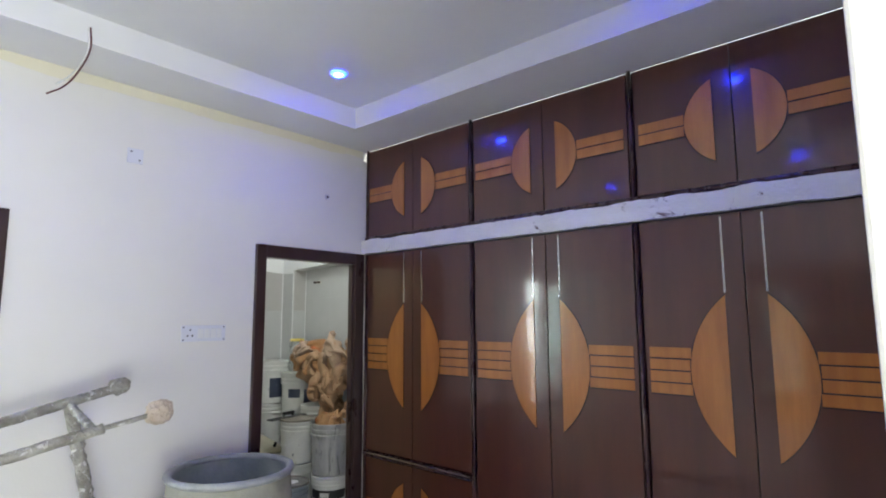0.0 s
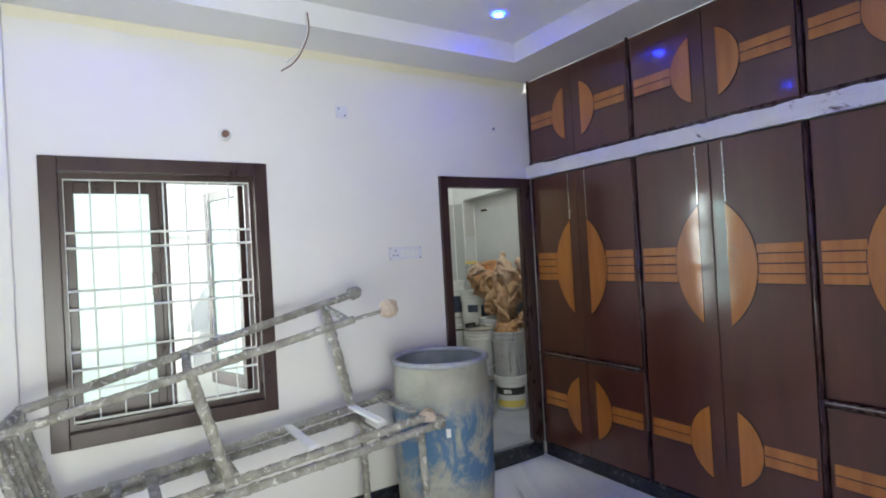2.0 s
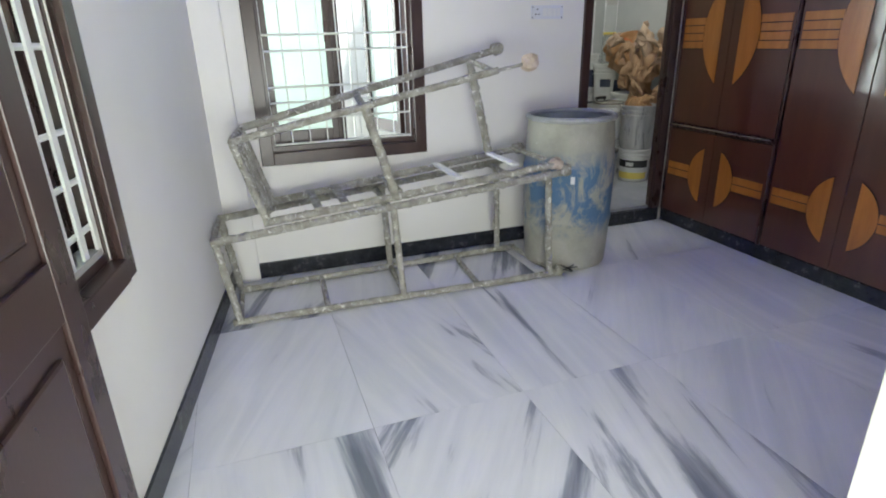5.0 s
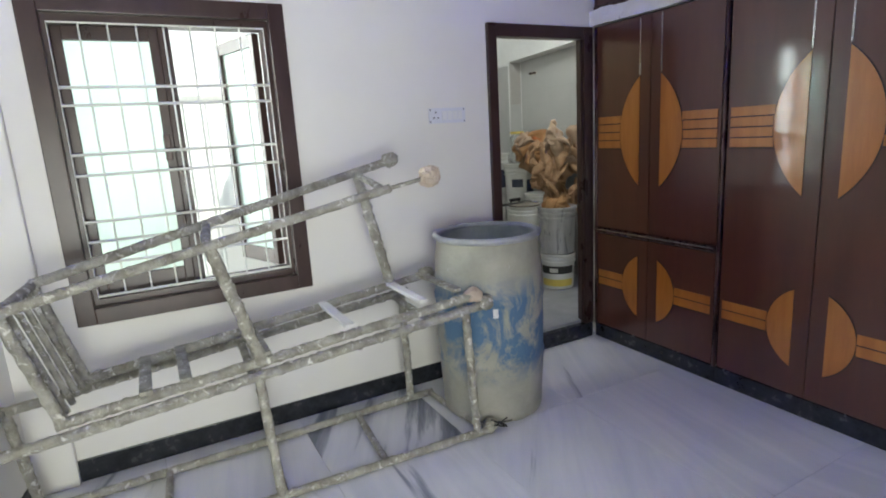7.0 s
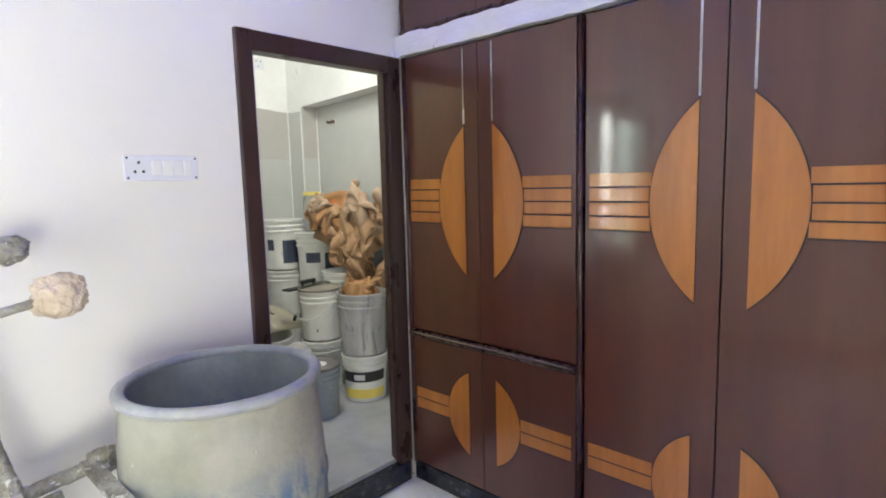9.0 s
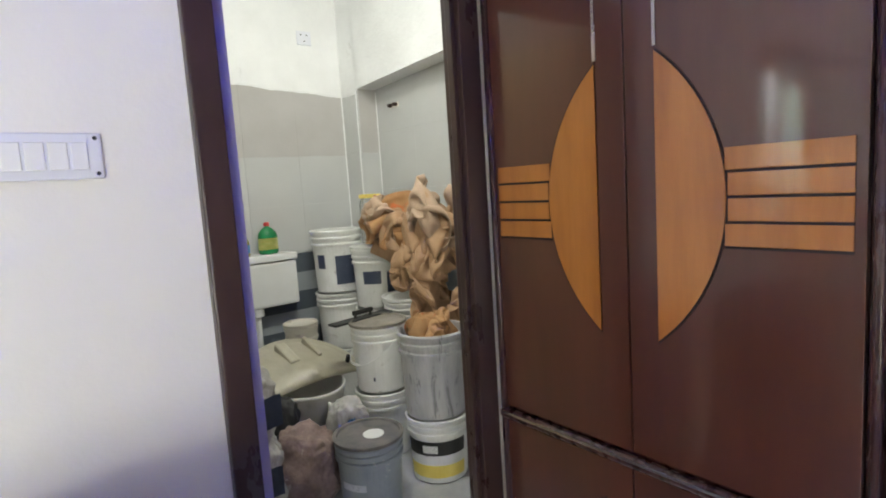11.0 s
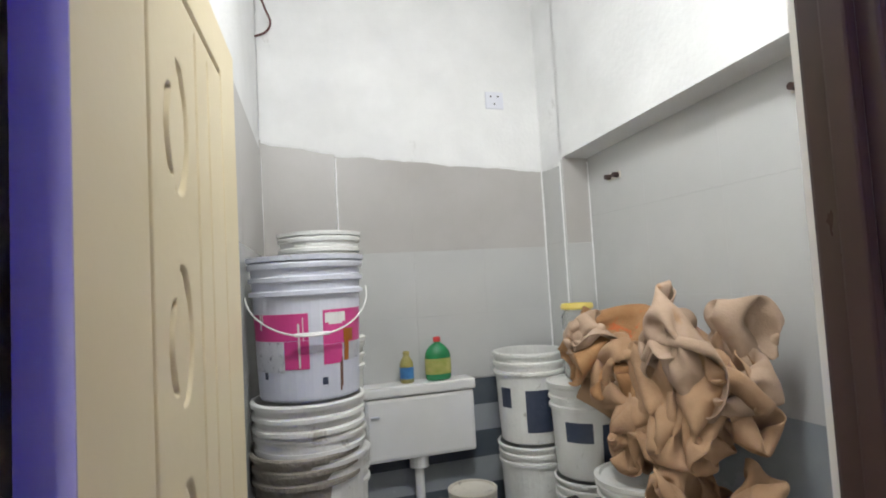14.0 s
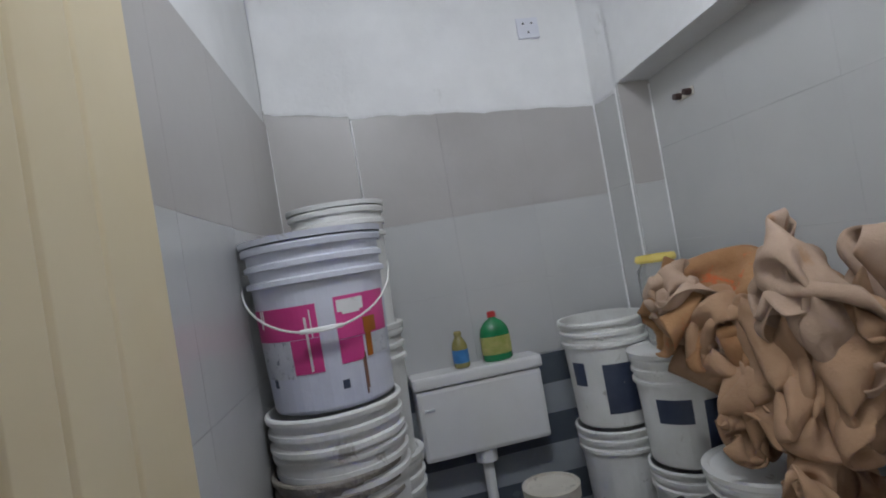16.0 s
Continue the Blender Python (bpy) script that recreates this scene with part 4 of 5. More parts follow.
M["tin"] = surface("beige_plastic", (0.58, 0.54, 0.46), (0.68, 0.64, 0.56), 0.45, 5, 50, 0.1, spots=(0.36, 0.33, 0.28), spot_at=0.63)

# magenta-labelled bucket on a tall stack of caked buckets
SX, SY = -4.51, 2.728
for k in range(4):
    z = FZ + 0.002 + k * 0.205
    bucket((SX + 0.006 * (k % 2), SY - 0.004 * k, z), "cement-caked bucket nested in a tall stack", 0.168, 0.37, "dirty", turn=k * 50, group="stacked buckets")
bucket((SX - 0.006, SY + 0.003, FZ + 0.665), "scuffed white plastic bucket nested in a tall stack", 0.172, 0.372, "bucket", turn=10, group="stacked buckets")
bucket((SX + 0.004, SY, FZ + 0.765), "scuffed white plastic bucket in a tall stack", 0.173, 0.372, "bucket", turn=30, group="stacked buckets")
magenta = bucket((SX, SY + 0.008, 1.258), "bluish white paint bucket with magenta label and wire handle", 0.177, 0.415, "bluebucket", labels=(
    ("label", "pink", -80, -3, 0.44, 0.63, "magenta paper label"), ("label", "pink", -29, -3, 0.24, 0.437, "magenta paper label"), ("label", "pink", 12, 70, 0.40, 0.645, "magenta paper label"), ("label", "pink", 12, 34, 0.26, 0.397, "magenta paper label"),
    ("side_label", "greylabel", -78, -30, 0.22, 0.436, "small grey printed text label"), ("side_label", "greylabel", 40, 68, 0.27, 0.395, "small grey printed text label"),
    ("mark", "navy", -58, -53, 0.17, 0.22, ""), ("mark", "navy", 10, 16, 0.12, 0.17, "")), handle=(0, 0.135), lid="bluebucket")
for a0, a1, f0, f1, mat in ((-60, -58, 0.52, 0.628, "bucket"), (-56, -54.8, 0.56, 0.628, "bucket"), (-14, -12, 0.25, 0.56, "bucket"), (-9, -8, 0.44, 0.60, "bucket"), (14, 38, 0.555, 0.625, "bucket"), (18, 34, 0.54, 0.555, "bucket"), (36, 50, 0.41, 0.50, "orange"), (37, 43, 0.27, 0.41, "orange"), (31.5, 33, 0.06, 0.27, "rustdrip"), (33, 34.5, 0.09, 0.30, "rustdrip")):
    rr_ = [0.177 * (0.865 + 0.1 * f) + 0.0012 for f in (f0, f1)]
    part("paint_drip", patch(bmesh.new(), rr_[0], rr_[1], 0.415 * f0, 0.415 * f1, a0, a1, 6), mat, magenta)
for k in range(4):
    bucket((-4.88, 2.812, FZ + 0.002 + k * 0.42), "white plastic bucket in a stack against the wall", 0.155, 0.415 if k < 3 else 0.40, "bucket", turn=40 * k, group="stacked buckets", lid="bucket")

# navy-labelled buckets by the far corner
NAVY = (("label", "navy", -52, 12, 0.14, 0.60, "navy printed label with worn pale marks"), ("label", "navy", -100, -78, 0.40, 0.62, "navy printed mark"))
bucket((-5.05, 3.755, FZ + 0.002), "dusty white bucket at the bottom of a stack", 0.160, 0.36, turn=10)
bucket((-5.05, 3.755, FZ + 0.364), "dusty white bucket in the middle of a stack", 0.162, 0.36, turn=70)
bucket((-5.05, 3.755, 0.85), "white paint bucket with worn navy label", 0.166, 0.40, labels=NAVY, turn=18)
bucket((-4.75, 3.865, FZ + 0.002), "dusty white bucket under another bucket", 0.150, 0.31, turn=30)
bucket((-4.75, 3.865, FZ + 0.314), "white bucket in a stack below a cloth heap", 0.150, 0.33, turn=80)
bucket((-4.75, 3.865, 0.77), "white paint bucket with navy labels beside the cloth heap", 0.155, 0.36, labels=(("label", "navy", -80, -35, 0.42, 0.64, "navy printed mark"), ("label", "navy", -20, 40, 0.12, 0.62, "navy printed label")), turn=12, lid="bucket")
bucket((-4.36, 3.83, FZ + 0.002), "dusty white bucket carrying the cloth heap", 0.155, 0.37, turn=10)
bucket((-4.36, 3.83, FZ + 0.376), "white bucket carrying the cloth heap", 0.155, 0.37, turn=60, lid="bucket")
# front right stack
bucket((-3.83, 3.575, FZ + 0.002), "white paint bucket with black and yellow label", 0.150, 0.305, labels=(("label", "black", -110, 20, 0.46, 0.68, "black printed band"), ("label", "yellow", -110, 20, 0.10, 0.30, "yellow printed band"), ("logo", "bucket", -70, -40, 0.50, 0.62, "white logo patch")), turn=0, lid=None)
bucket((-3.83, 3.575, 0.429), "cloudy grey bucket stained with cement, atop another", 0.162, 0.40, "clear", turn=30)
bucket((-4.21, 3.515, FZ + 0.002), "white bucket with pale label under another bucket", 0.143, 0.345, labels=(("side_label", "ceramic", -78, -38, 0.30, 0.72, "white paper label"), ("mark", "black", -74, -66, 0.34, 0.40, "")), turn=0)
bucket((-4.21, 3.515, FZ + 0.35), "white bucket with paint-crusted lid and wire handle", 0.143, 0.335, labels=(("mark", "navy", -60, -56, 0.2, 0.26, ""),), handle=(-100, 0.12), turn=10, lid="dirty")
tub = bucket((-3.83, 3.195, FZ + 0.002), "dark grey tub with a dusty lid on the bathroom floor", 0.148, 0.305, "greytub", labels=(("label", "greylabel", -90, -40, 0.4, 0.5, "pale worn label"),), lid="duskylid")
part("lid_sticker", moved(lathe(bmesh.new(), [(0.046, 0.0), (0.046, 0.002), (0.001, 0.002)], 24), pose(0.02, 0.015, 0.3172)), "ceramic", tub, "round white sticker on the lid")
bucket((-4.92, 3.40, FZ + 0.002), "beige paint tin with navy stripe by the wall", 0.10, 0.58, "tin", labels=(("label", "navy", -80, 60, 0.72, 0.84, "navy stripe"),), lid="tin")

# ---- cistern, basin, commode ----
cis = thing("cistern", "white plastic wall-hung toilet cistern", "cistern", (FX + 0.008, 3.262, 0.79))
part("body", B(0, -0.262, 0, 0.125, 0.262, 0.285, bevel=0.018), "ceramic", cis)
part("lid", B(0, -0.270, 0.287, 0.135, 0.270, 0.335, bevel=0.012), "ceramic", cis)
part("lever", B(0.125, -0.235, 0.20, 0.135, -0.195, 0.21, bevel=0.002), "greylabel", cis, "small grey flush lever mark")
bm = tube(bmesh.new(), (0.07, -0.01, -0.42), (0.07, -0.01, 0.005), 0.022, seg=16)
part("flush_pipe", bm, "ceramic", cis, smooth=True)
part("pipe_collar", tube(bmesh.new(), (0.07, -0.01, -0.05), (0.07, -0.01, 0.0), 0.045, seg=16), "ceramic", cis)

M["dustyceramic"] = surface("dusty_white_ceramic", (0.52, 0.51, 0.47), (0.68, 0.67, 0.63), 0.3, 5, 50, 0.06, spots=(0.42, 0.40, 0.35), spot_at=0.64)
M["basincream"] = surface("dusty_cream_ceramic", (0.36, 0.33, 0.24), (0.48, 0.45, 0.35), 0.35, 4, 50, 0.1, spots=(0.40, 0.37, 0.30), spot_at=0.62)


def oval_bowl(bm, a, b, h, flat=0.0, seg=48, t=0.018):
    """An open oval bowl with a rolled lip."""
    outer = [(0.35, 0.0), (0.55, 0.02), (0.78, h * 0.35), (0.93, h * 0.75), (0.985, h * 0.95), (1.0, h)]
    inner_ = [(0.97, h + 0.004), (0.94, h), (0.88, h * 0.75), (0.72, h * 0.4), (0.45, 0.05), (0.05, 0.035)]
    rings = []
    for f, z in outer + inner_:
        rings.append([bm.verts.new((a * f * math.cos(2 * math.pi * k / seg), b * f * math.sin(2 * math.pi * k / seg), z)) for k in range(seg)])
    for i in range(len(rings) - 1):
        for k in range(seg):
            bm.faces.new((rings[i][k], rings[i][(k + 1) % seg], rings[i + 1][(k + 1) % seg], rings[i + 1][k]))
    bm.faces.new(rings[0][::-1])
    bm.faces.new(rings[-1])
    return bm


wc = thing("commode", "dusty white ceramic commode on the bathroom floor", "toilet", (-4.47, 3.20, FZ))
part("pedestal", lathe(bmesh.new(), [(0.12, 0.0), (0.125, 0.02), (0.105, 0.06), (0.10, 0.12), (0.12, 0.16), (0.10, 0.18)], 32), "dustyceramic", wc, smooth=True)
bm = oval_bowl(bmesh.new(), 0.25, 0.20, 0.27)
for v in bm.verts:
    v.co.z += 0.115
part("bowl", bm, "dustyceramic", wc, smooth=True)
basin = thing("wash_basin", "loose cream wash basin lying face down on the commode", "wash basin")
basin.matrix_world = pose(-4.36, 3.215, 0.515, 0, 25, 8)
bm = bmesh.new()
rings = []
for i in range(15):
    q = i / 14
    ring = []
    for k in range(37):
        w = math.pi * k / 36
        lift = 0.075 * (1 - q ** 2.6) * (0.35 + 0.65 * math.sin(w) ** 0.5) + 0.012 * (1 if q > 0.93 else 0)
        ring.append(bm.verts.new((-0.40 * q * math.sin(w) ** 0.8, 0.315 * q * math.cos(w), lift)))
    rings.append(ring)
for a, b in zip(rings, rings[1:]):
    for k in range(36):
        bm.faces.new((a[k], a[k + 1], b[k + 1], b[k]))
bmesh.ops.remove_doubles(bm, verts=bm.verts, dist=0.0005)
shell = part("bowl", bm, "basincream", basin, smooth=True)
solid = shell.modifiers.new("thickness", "SOLIDIFY")
solid.thickness = 0.014
for y, w in ((-0.045, 0.030), (0.105, 0.014)):
    part("rib", B(-0.31, y - w, 0.03, -0.14, y + w, 0.0745, bevel=0.010), "basincream", basin, "moulded rib across the underside")
part("waste_hole", tube(bmesh.new(), (-0.07, 0.24, 0.01), (-0.07, 0.24, 0.062), 0.012, seg=12), "black", basin)

# black float and trowel lying across the buckets
tool = thing("plastering_float", "black plastering float lying across the buckets", "tool", (-4.24, 3.42, 0.89))
tool.matrix_world = pose(-4.33, 3.50, 0.812, 0, 0, 98)
part("blade", B(-0.20, -0.035, 0, 0.20, 0.035, 0.012, bevel=0.003), "black", tool)
part("handle", tube(bmesh.new(), (-0.06, 0, 0.04), (0.06, 0, 0.04), 0.014), "black", tool)
for x in (-0.05, 0.05):
    part("post", tube(bmesh.new(), (x, 0, 0.01), (x, 0, 0.04), 0.008), "black", tool)
bm = bmesh.new()
for k in range(8):
    tube(bm, (-0.08 + 0.010 * math.sin(k * 0.6), -0.037 - 0.004 * k, 0.012 - 0.018 * k), (-0.08 + 0.010 * math.sin(k * 0.6 + 0.6), -0.041 - 0.004 * k, -0.006 - 0.018 * k), 0.006, seg=6)
part("strap", bm, "black", tool, "black strap hanging from the float")

# bottles on the cistern
M["greenplastic"] = surface("green_bottle_plastic", (0.02, 0.20, 0.07), (0.03, 0.28, 0.10), 0.25, 4, 40, 0.02)
M["red"] = surface("red_cap", (0.45, 0.03, 0.03), (0.55, 0.05, 0.05), 0.35)
M["olive"] = surface("olive_label", (0.32, 0.36, 0.08), (0.48, 0.46, 0.16), 0.5, 30)
M["blueplastic"] = surface("blue_label", (0.04, 0.16, 0.42), (0.08, 0.26, 0.55), 0.4, 20)
M["amber"] = surface("amber_liquid_bottle", (0.30, 0.27, 0.08), (0.42, 0.36, 0.14), 0.25, 10)


def bottle(at, label, r, h, mat, band, cap, neck=0.35, squash=1.0):
    b = thing("bottle", label, "bottle", at, "bottles on the cistern")
    pts = [(r * 0.9, 0), (r, 0.006), (r, h * 0.55), (r * 0.92, h * 0.66), (r * 0.62, h * 0.78), (r * neck, h * 0.86), (r * neck, h * 0.9)]
    ob = part("body", lathe(bmesh.new(), pts, 28), mat, b, smooth=True)
    part("cap", lathe(bmesh.new(), [(r * neck * 1.25, h * 0.885), (r * neck * 1.25, h * 0.98), (r * neck * 0.9, h)], 20), cap, b)
    part("label", patch(bmesh.new(), r, r, h * 0.14, h * 0.50, -100, 100), band, b, "printed paper label")
    b.matrix_world = pose(*at) @ Matrix.Diagonal((squash, 1, 1, 1))
    return b


bottle((FX + 0.075, 3.37, 1.127), "green cleaner bottle with red cap", 0.062, 0.20, "greenplastic", "olive", "red", 0.24, 0.7)
bottle((FX + 0.08, 3.215, 1.127), "small amber bottle with blue label", 0.032, 0.145, "amber", "blueplastic", "amber", 0.4)
jar = thing("plastic_jar", "clear plastic jar with yellow lid beside the cloth", "jar", (-4.78, 3.87, 1.152))
part("body", lathe(bmesh.new(), [(0.06, 0), (0.068, 0.01), (0.068, 0.26), (0.05, 0.29)], 28), "clearjar", jar, smooth=True)
part("lid", lathe(bmesh.new(), [(0.066, 0.288), (0.070, 0.296), (0.066, 0.312), (0.058, 0.312), (0.056, 0.29)], 28, 0.03, 1.0, (False, False)), "yellow", jar, "crumpled yellow rim")

# ---- cloth heap ----
def settle(wu, wv, n, centre, squeeze, turn, seed, solids, slack, wall_y, floor=None, steps=80):
    """Lets a sheet, gathered to a share of its size, open out and buckle in a loose bundle round ellipsoids, no further than slack from them; returns its grid of places."""
    rng = np.random.default_rng(seed)
    u, v = np.meshgrid(np.linspace(-wu / 2, wu / 2, n), np.linspace(-wv / 2, wv / 2, n), indexing="ij")
    c, s_ = math.cos(radians(turn)), math.sin(radians(turn))
    z = np.zeros_like(u)
    for k in range(1, 7):
        a, b, ph = rng.uniform(-1, 1), rng.uniform(-1, 1), rng.uniform(0, 6.28)
        z += 0.07 / k * np.sin((a * u + b * v) * 9 * k + ph)
    p = np.stack([centre[0] + squeeze * (c * u - s_ * v), centre[1] + squeeze * (s_ * u + c * v), centre[2] + z + 0.006 * rng.standard_normal(u.shape)], axis=-1)
    p[..., :2] += 0.004 * rng.standard_normal((n, n, 2))
    old = p.copy()
    du, dv = wu / (n - 1), wv / (n - 1)
    links = []
    for di, dj, stiff in ((1, 0, 1.0), (0, 1, 1.0), (1, 1, 0.6), (1, -1, 0.6), (3, 0, 0.12), (0, 3, 0.12)):
        rest = math.hypot(di * du, dj * dv)
        span = max(di, abs(dj))
        for start in range(2):
            axis = 0 if di else 1
            first = np.arange(n - span)
            first = first[(first // span) % 2 == start]
            if axis == 0:
                cols = slice(max(0, -dj), n - max(0, dj))
                cols2 = slice(max(0, -dj) + dj, n - max(0, dj) + dj)
                links.append((first, cols, first + di, cols2, rest, stiff, 0))
            else:
                links.append((first, None, first + dj, None, rest, stiff, 1))
    for step in range(steps):
        vel = (p - old) * 0.90
        old = p.copy()
        p = p + vel
        p[..., 2] -= 0.25 / 3600
        for it in range(8):
            for ia, ca, ib, cb, rest, stiff, axis in links:
                if axis == 0:
                    a, b = p[ia][:, ca], p[ib][:, cb]
                else:
                    a, b = p[:, ia], p[:, ib]
                d = b - a
                length = np.sqrt((d * d).sum(-1, keepdims=True)) + 1e-9
                move = d * (0.5 * stiff * (length - rest) / length)
                if stiff < 0.5:
                    move *= length < rest
                if axis == 0:
                    p[ia, ca] += move
                    p[ib, cb] -= move
                else:
                    p[:, ia] += move
                    p[:, ib] -= move
            for at, r in solids:
                q = (p - np.array(at)) / (0.45 * np.array(r))
                m = np.sqrt((q * q).sum(-1))
                inside = m < 1
                if inside.any():
                    p[inside] = np.array(at) + 0.45 * np.array(r) * q[inside] / (m[inside][:, None] + 1e-9)
                    old[inside] = p[inside]
            lumpy = 1 + 0.16 * np.sin(31 * p[..., 0] + 9 * p[..., 2] + seed) * np.cos(27 * p[..., 1] - 7 * p[..., 2] + seed) + 0.10 * np.sin(57 * p[..., 0] - 21 * p[..., 2] + 2 * seed)
            reach = np.stack([lumpy * np.sqrt((((p - np.array(at)) / (np.array(r) + slack)) ** 2).sum(-1)) for at, r in solids])
            best = reach.argmin(0)
            for k, (at, r) in enumerate(solids):
                out = (best == k) & (reach[k] > 1)
                if out.any():
                    p[out] = np.array(at) + (p[out] - np.array(at)) / reach[k][out][:, None]
                    old[out] += 0.8 * (p[out] - old[out])
            np.minimum(p[..., 1], wall_y, out=p[..., 1])
            if floor is not None:
                np.maximum(p[..., 2], floor, out=p[..., 2])
    return p


def sheet(name, parent, grid, origin, mat, label=""):
    n = grid.shape[0]
    idx = np.arange(n * n).reshape(n, n)
    quads = np.stack([idx[:-1, :-1], idx[1:, :-1], idx[1:, 1:], idx[:-1, 1:]], axis=-1).reshape(-1, 4)
    me = bpy.data.meshes.new(name)
    me.from_pydata((grid.reshape(-1, 3) - np.array(origin)).tolist(), [], quads.tolist())
    me.materials.append(M[mat])
    for f in me.polygons:
        f.use_smooth = True
    ob = new(name, me)
    ob.parent = parent
    ob.modifiers.new("smooth", "SUBSURF").levels = 1
    ob.modifiers["smooth"].render_levels = 1
    solid = ob.modifiers.new("thickness", "SOLIDIFY")
    solid.thickness = 0.003
    if label:
        tagged(ob, label)
    return ob


M["cloth"] = surface("tan_dust_sheet", (0.31, 0.185, 0.100), (0.44, 0.285, 0.175), 0.9, 5, 160, 0.25, spots=(0.52, 0.25, 0.10), spot_at=0.66, spot_scale=6)
M["cloth_pale"] = surface("pale_dust_sheet", (0.35, 0.245, 0.17), (0.49, 0.36, 0.265), 0.9, 5, 160, 0.25, spots=(0.42, 0.26, 0.15), spot_at=0.62, spot_scale=5)
M["cloth_rust"] = surface("stained_dust_sheet", (0.29, 0.145, 0.06), (0.43, 0.25, 0.12), 0.9, 5, 160, 0.25, spots=(0.50, 0.13, 0.04), spot_at=0.60, spot_scale=11)
HEAP = (-4.20, 3.83, 0.885)
LOBES = [((-4.42, 3.82, 1.33), (0.15, 0.10, 0.21)), ((-4.07, 3.88, 1.37), (0.14, 0.11, 0.33)), ((-4.02, 3.80, 0.92), (0.11, 0.11, 0.24)), ((-4.25, 3.83, 1.05), (0.11, 0.10, 0.23))]
BACK = RY + 0.138
heap = thing("dust_sheet_heap", "crumpled tan dust sheets heaped on buckets", "cloth", HEAP)


def grown(by):
    return [(at, tuple(q + by for q in r)) for at, r in LOBES]


sheet("folded_sheet", heap, settle(1.90, 1.80, 100, (-4.20, 3.80, 1.25), 0.30, 20, 3, LOBES, 0.095, BACK), HEAP, "cloth")
for (wu, wv), k, by, slack, turn, seed, mat, lab in (((1.05, 0.90), 0, 0.03, 0.080, 35, 8, "cloth_rust", "rust-stained bundle of sheet"), ((1.00, 0.55), 0, 0.05, 0.075, 75, 9, "cloth_pale", "pale grey-tan fold of sheet"), ((1.30, 0.95), 1, 0.02, 0.085, 80, 14, "cloth_pale", "pale bundle of sheet"), ((1.00, 0.70), 2, 0.02, 0.080, 60, 17, "cloth", "tan fold hanging down to the buckets"), ((0.80, 0.60), 3, 0.02, 0.080, 50, 19, "cloth", "tan fold of sheet")):
    lobe = [grown(by)[k]]
    sheet("bunched_fold", heap, settle(wu, wv, 64, lobe[0][0], 0.22, turn, seed, lobe, slack, BACK), HEAP, mat, lab)
rag = thing("dust_sheet", "small tan crumpled cloth bunched in a bucket", "cloth", (-3.86, 3.60, 0.78))
sheet("folded_cloth", rag, settle(0.95, 0.90, 60, (-3.87, 3.61, 0.86), 0.20, 15, 21, [((-3.87, 3.61, 0.80), (0.05, 0.05, 0.05))], 0.085, BACK, 0.74), (-3.86, 3.60, 0.78), "cloth_rust")

# ---- sacks ----
M["sack"] = surface("woven_white_sack", (0.34, 0.33, 0.31), (0.52, 0.50, 0.47), 0.8, 7, 200, 0.3, spots=(0.30, 0.28, 0.25), spot_at=0.60, spot_scale=6)

M["brownsack"] = surface("brown_paper_sack", (0.17, 0.115, 0.10), (0.32, 0.235, 0.20), 0.85, 14, 90, 0.5, spots=(0.44, 0.38, 0.35), spot_at=0.64, spot_scale=14)


def sack(at, size, seed, label, turn, bars, mat="sack"):
    ob = thing("cement_sack", label, "sack", at, "half-empty sacks", turn)
    bm = bmesh.new()
    bmesh.ops.create_icosphere(bm, subdivisions=5, radius=1.0)
    for v in bm.verts:
        c = Vector([math.copysign(abs(q) ** 0.62, q) for q in v.co])
        n = noise.noise(c * 1.7 + Vector((seed, 0, 0))) * 0.16 + abs(noise.noise(c * 4.3 + Vector((0, seed, 0)))) * 0.14
        c *= 0.86 + n
        v.co = Vector((c.x * size[0], c.y * size[1], max(0, (c.z + 0.82) * size[2])))
    part("bag", bm, mat, ob, smooth=True)
    for k, (y0, y1, z0, z1, m2) in enumerate(bars):
        pb = bmesh.new()
        n = 12
        rows = [[], []]
        for i in range(n + 1):
            y = y0 + (y1 - y0) * i / n
            for q, z in ((0, z0), (1, z1)):
                rows[q].append(pb.verts.new((size[0] * 0.93 + 0.004 * math.sin(i), y, z)))
        for i in range(n):
            pb.faces.new((rows[0][i], rows[0][i + 1], rows[1][i + 1], rows[1][i]))
        bmesh.ops.solidify(pb, geom=list(pb.faces), thickness=0.003)
        part("printed_bar", pb, m2, ob)
    return ob


sack((-4.02, 2.715, FZ), (0.15, 0.165, 0.24), 2.0, "crumpled white cement sack with dark print", -5, ((-0.12, 0.12, 0.18, 0.30, "navy"), (-0.10, 0.02, 0.08, 0.14, "navy")))
sack((-4.02, 2.72, FZ + 0.38), (0.14, 0.15, 0.17), 6.0, "crumpled grey-white sack slumped on another", 8, ((-0.12, 0.12, 0.07, 0.20, "navy"),))
sack((-4.15, 3.27, FZ), (0.10, 0.11, 0.21), 9.0, "small white sack with blue print beside the commode", 0, ((-0.05, -0.01, 0.16, 0.30, "blueplastic"), (0.0, 0.035, 0.06, 0.17, "blueplastic")))

sack((-4.30, 2.955, FZ), (0.13, 0.12, 0.235), 13.0, "slumped black plastic sack beside the commode", 30, (), "black")
sack((-4.03, 2.985, FZ), (0.15, 0.145, 0.20), 15.0, "crumpled brown paper sack on the bathroom floor", 60, (), "brownsack")

# ---- fittings ----
M["plateblue"] = surface("pale_lilac_plate", (0.70, 0.71, 0.77), (0.75, 0.76, 0.81), 0.35, 6, 60, 0.02)


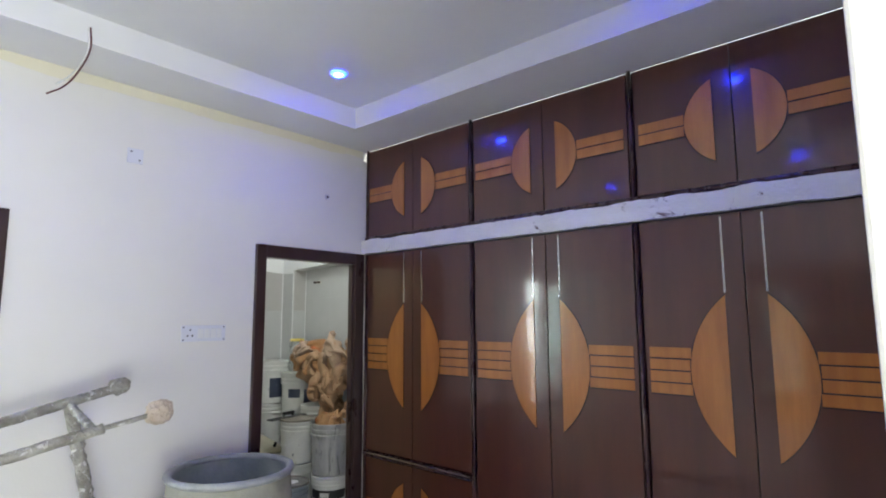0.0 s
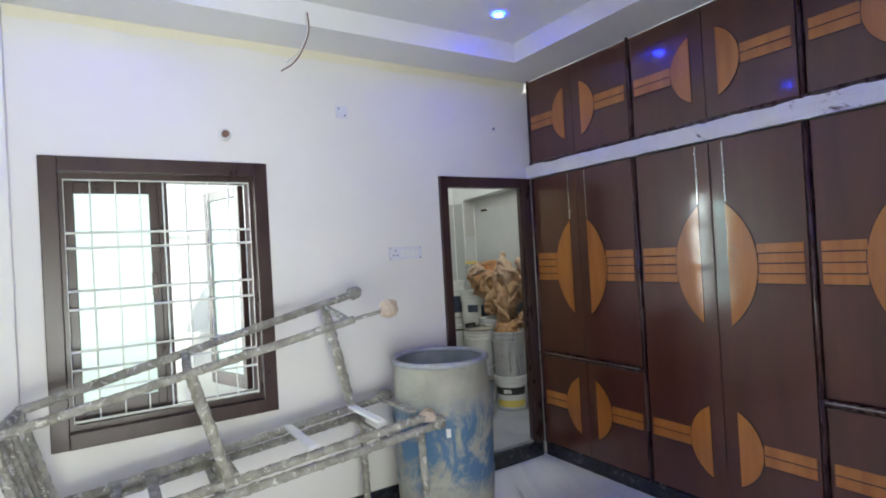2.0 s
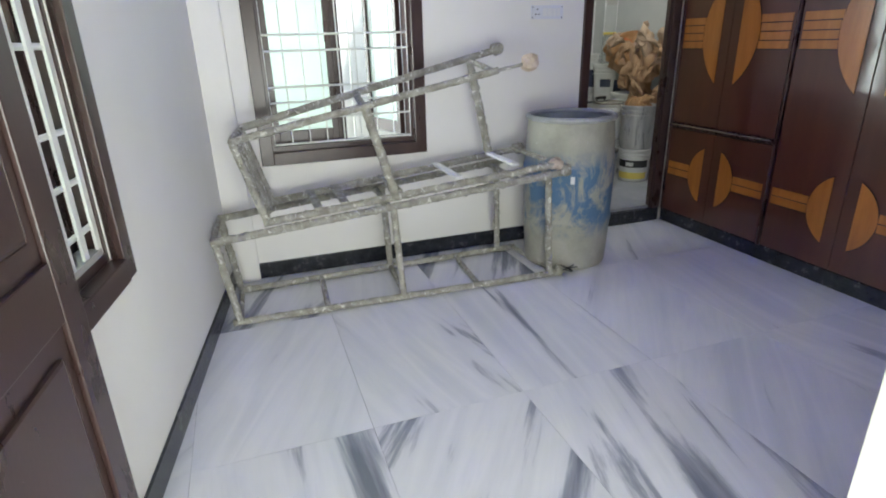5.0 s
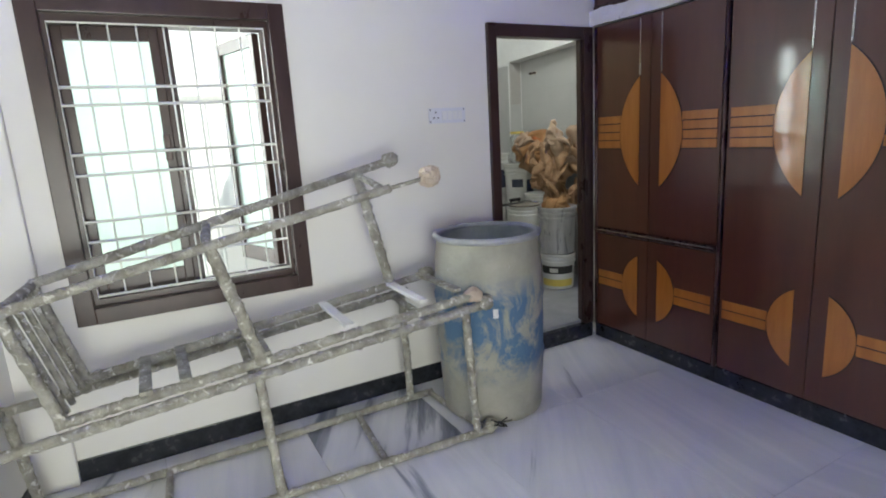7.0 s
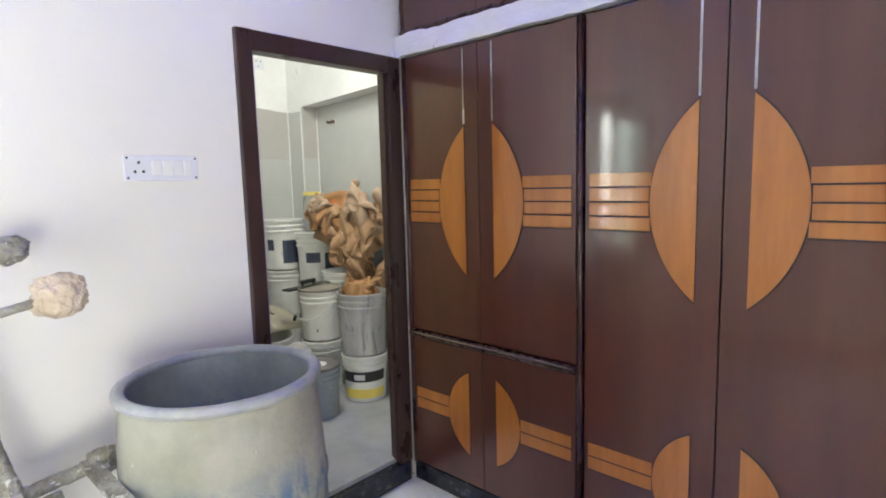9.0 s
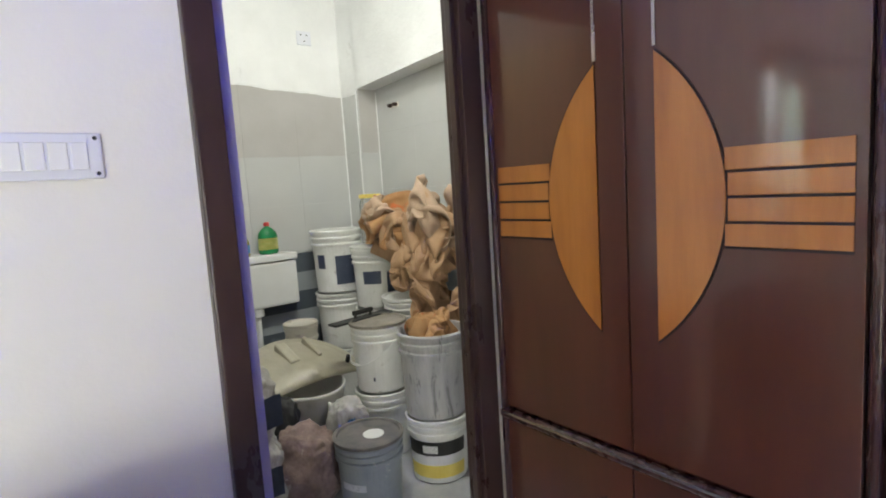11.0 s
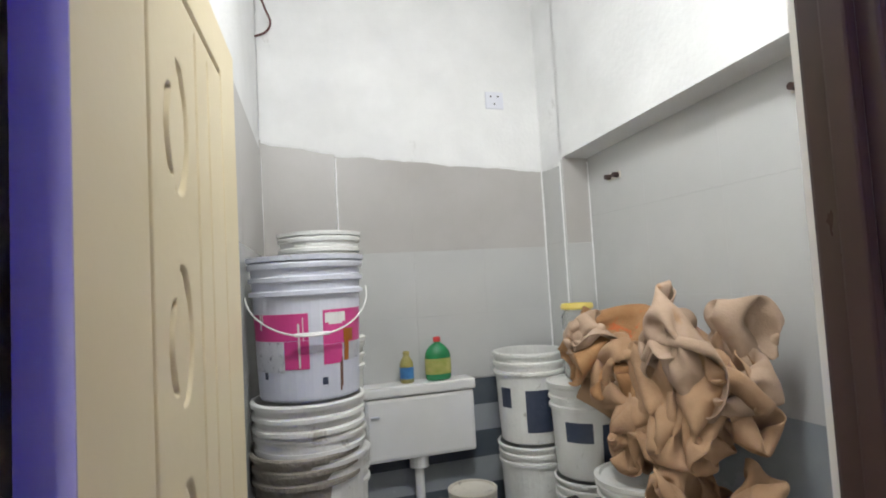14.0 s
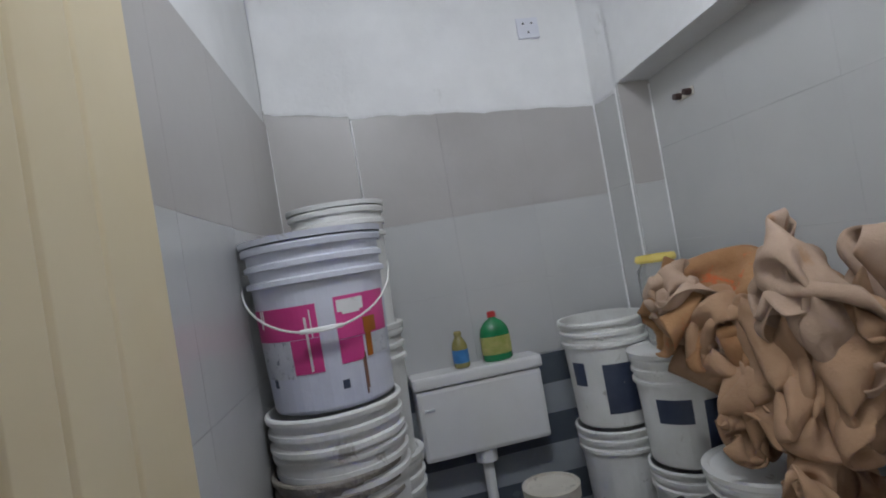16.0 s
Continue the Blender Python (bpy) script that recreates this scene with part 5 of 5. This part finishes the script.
def plate(at, w, h, label, turn, sockets, name="switch_board"):
    """Modular plate facing +x before the turn."""
    ob = thing(name, label, "switch", at, turn=turn)
    part("plate", B(0, -w / 2, -h / 2, 0.009, w / 2, h / 2, bevel=0.003), "plateblue", ob)
    for y, z, sw, sh, kind in sockets:
        if kind == "hole":
            part("pin_hole", tube(bmesh.new(), (0.007, y, z), (0.0098, y, z), sw, seg=10), "black", ob)
        else:
            part("rocker", B(0.009, y - sw / 2, z - sh / 2, 0.013, y + sw / 2, z + sh / 2, bevel=0.0015), "ceramic", ob)
    return ob


plate((WX, 2.115, 1.585), 0.24, 0.085, "white switch board with socket and rocker switches", 0, [(-0.075, 0.018, 0.005, 0, "hole"), (-0.088, -0.012, 0.005, 0, "hole"), (-0.062, -0.012, 0.005, 0, "hole"), (-0.11, 0.033, 0.004, 0, "hole"), (0.11, 0.033, 0.004, 0, "hole"), (-0.11, -0.033, 0.004, 0, "hole"), (0.11, -0.033, 0.004, 0, "hole"), (-0.02, 0, 0.03, 0.05, "r"), (0.015, 0, 0.03, 0.05, "r"), (0.05, 0, 0.03, 0.05, "r"), (0.083, 0, 0.026, 0.05, "r")])
holder = thing("lamp_holder", "small round white lamp holder above the window", "lamp holder", (WX, 1.02, 2.29))
part("base", moved(lathe(bmesh.new(), [(0.034, 0.0), (0.034, 0.012), (0.026, 0.02), (0.01, 0.021)], 24), pose(0, 0, 0, 0, 90, 0)), "ceramic", holder)
part("socket_ring", moved(lathe(bmesh.new(), [(0.018, 0.018), (0.019, 0.045), (0.012, 0.05)], 20), pose(0, 0, 0, 0, 90, 0)), "rustdrip", holder, "brown socket ring of the holder")
plate((WX, 1.72, 2.48), 0.075, 0.075, "pale round-holed junction plate on the wall", 0, [(-0.02, 0.02, 0.005, 0, "hole"), (0.02, -0.02, 0.005, 0, "hole")], "junction_plate")
plate((WX, 2.905, 2.462), 0.03, 0.03, "small dark wire hole in the wall", 0, [(0, 0, 0.009, 0, "hole")], "wire_outlet")
plate((FX + 0.0103, 3.77, 2.515), 0.10, 0.09, "white socket plate on the bathroom wall", 0, [(-0.02, 0.02, 0.005, 0, "hole"), (0.02, 0.02, 0.005, 0, "hole"), (0, -0.02, 0.005, 0, "hole")], "socket")
for x, z in ((-4.88, 2.035), (-3.90, 2.12)):
    hk = thing("pipe_stub", "unfinished metal pipe stubs in the recess wall", "pipe", (x, RY + 0.144, z))
    for dx in (-0.03, 0.03):
        part("stub", tube(bmesh.new(), (dx, 0, 0), (dx, -0.03, 0), 0.014, 0.012), "frame", hk)
    part("backing", B(-0.05, -0.004, -0.016, 0.05, 0.001, 0.016, bevel=0.002), "tin", hk)


def wire(name, pts, r, label, mat):
    cu = bpy.data.curves.new(name, "CURVE")
    cu.dimensions, cu.bevel_depth, cu.bevel_resolution = "3D", r, 2
    sp = cu.splines.new("BEZIER")
    sp.bezier_points.add(len(pts) - 1)
    for bp, co in zip(sp.bezier_points, pts):
        bp.co = co
        bp.handle_left_type = bp.handle_right_type = "AUTO"
    cu.materials.append(M[mat])
    return tagged(new(name, cu), label, "wire")


M["redwire"] = surface("dark_red_wire", (0.10, 0.03, 0.03), (0.16, 0.06, 0.05), 0.5)
wire("hanging_wire", [(-2.55, 1.36, SOF), (-2.57, 1.37, 2.76), (-2.60, 1.35, 2.68), (-2.68, 1.32, 2.62), (-2.78, 1.28, 2.60)], 0.0035, "loose red and white wire hanging from the ceiling border", "redwire")
wire("hanging_wire", [(-2.555, 1.355, SOF), (-2.58, 1.36, 2.74), (-2.61, 1.33, 2.66), (-2.74, 1.30, 2.635)], 0.003, "loose pale wire hanging from the ceiling border", "ceramic")
wire("bathroom_wire", [(FX + 0.08, 2.62, 3.12), (FX + 0.095, 2.60, 2.98), (FX + 0.095, 2.64, 2.87), (FX + 0.05, 2.66, 2.80), (FX + 0.04, 2.56, 2.74)], 0.005, "loose dark wire hanging by the bathroom pier", "redwire")
part("sticker", patch(bmesh.new(), 0.2885, 0.2885, 0.565, 0.61, -29, -24, 6, 0.003), "ceramic", drum, "small white sticker")

# recessed blue ceiling lamps


def glow(name, colour, strength):
    m, t, p = nodes_of(name)
    p.inputs["Emission Color"].default_value = (*colour, 1)
    p.inputs["Emission Strength"].default_value = strength
    return m


M["ledcore"] = glow("blue_led_core", (0.008, 0.022, 1.0), 300)
M["ledring"] = glow("blue_led_halo", (0.008, 0.03, 1.0), 18.0)
for x, y in ((-2.37, 2.47), (-0.80, 2.47), (-2.40, 0.52), (-0.80, 0.52)):
    led = thing("recessed_lamp", "small round recessed ceiling lamp glowing blue", "lamp", (x, y, TRAY + 0.02), "blue ceiling lamps")
    part("core", lathe(bmesh.new(), [(0.001, -0.012), (0.026, -0.012), (0.028, -0.004), (0.001, -0.004)], 24), "ledcore", led)
    # glowing ring round the core imitates the lamp's blue halo
    part("lens", lathe(bmesh.new(), [(0.029, -0.009), (0.041, -0.009), (0.043, -0.001), (0.029, -0.001)], 24), "ledring", led)
    lamp("led_lamp", "SPOT", 1.5, look((x, y, TRAY - 0.004), (x, y, 0)), (0.12, 0.16, 1.0), soft=0.03, spot=radians(160))
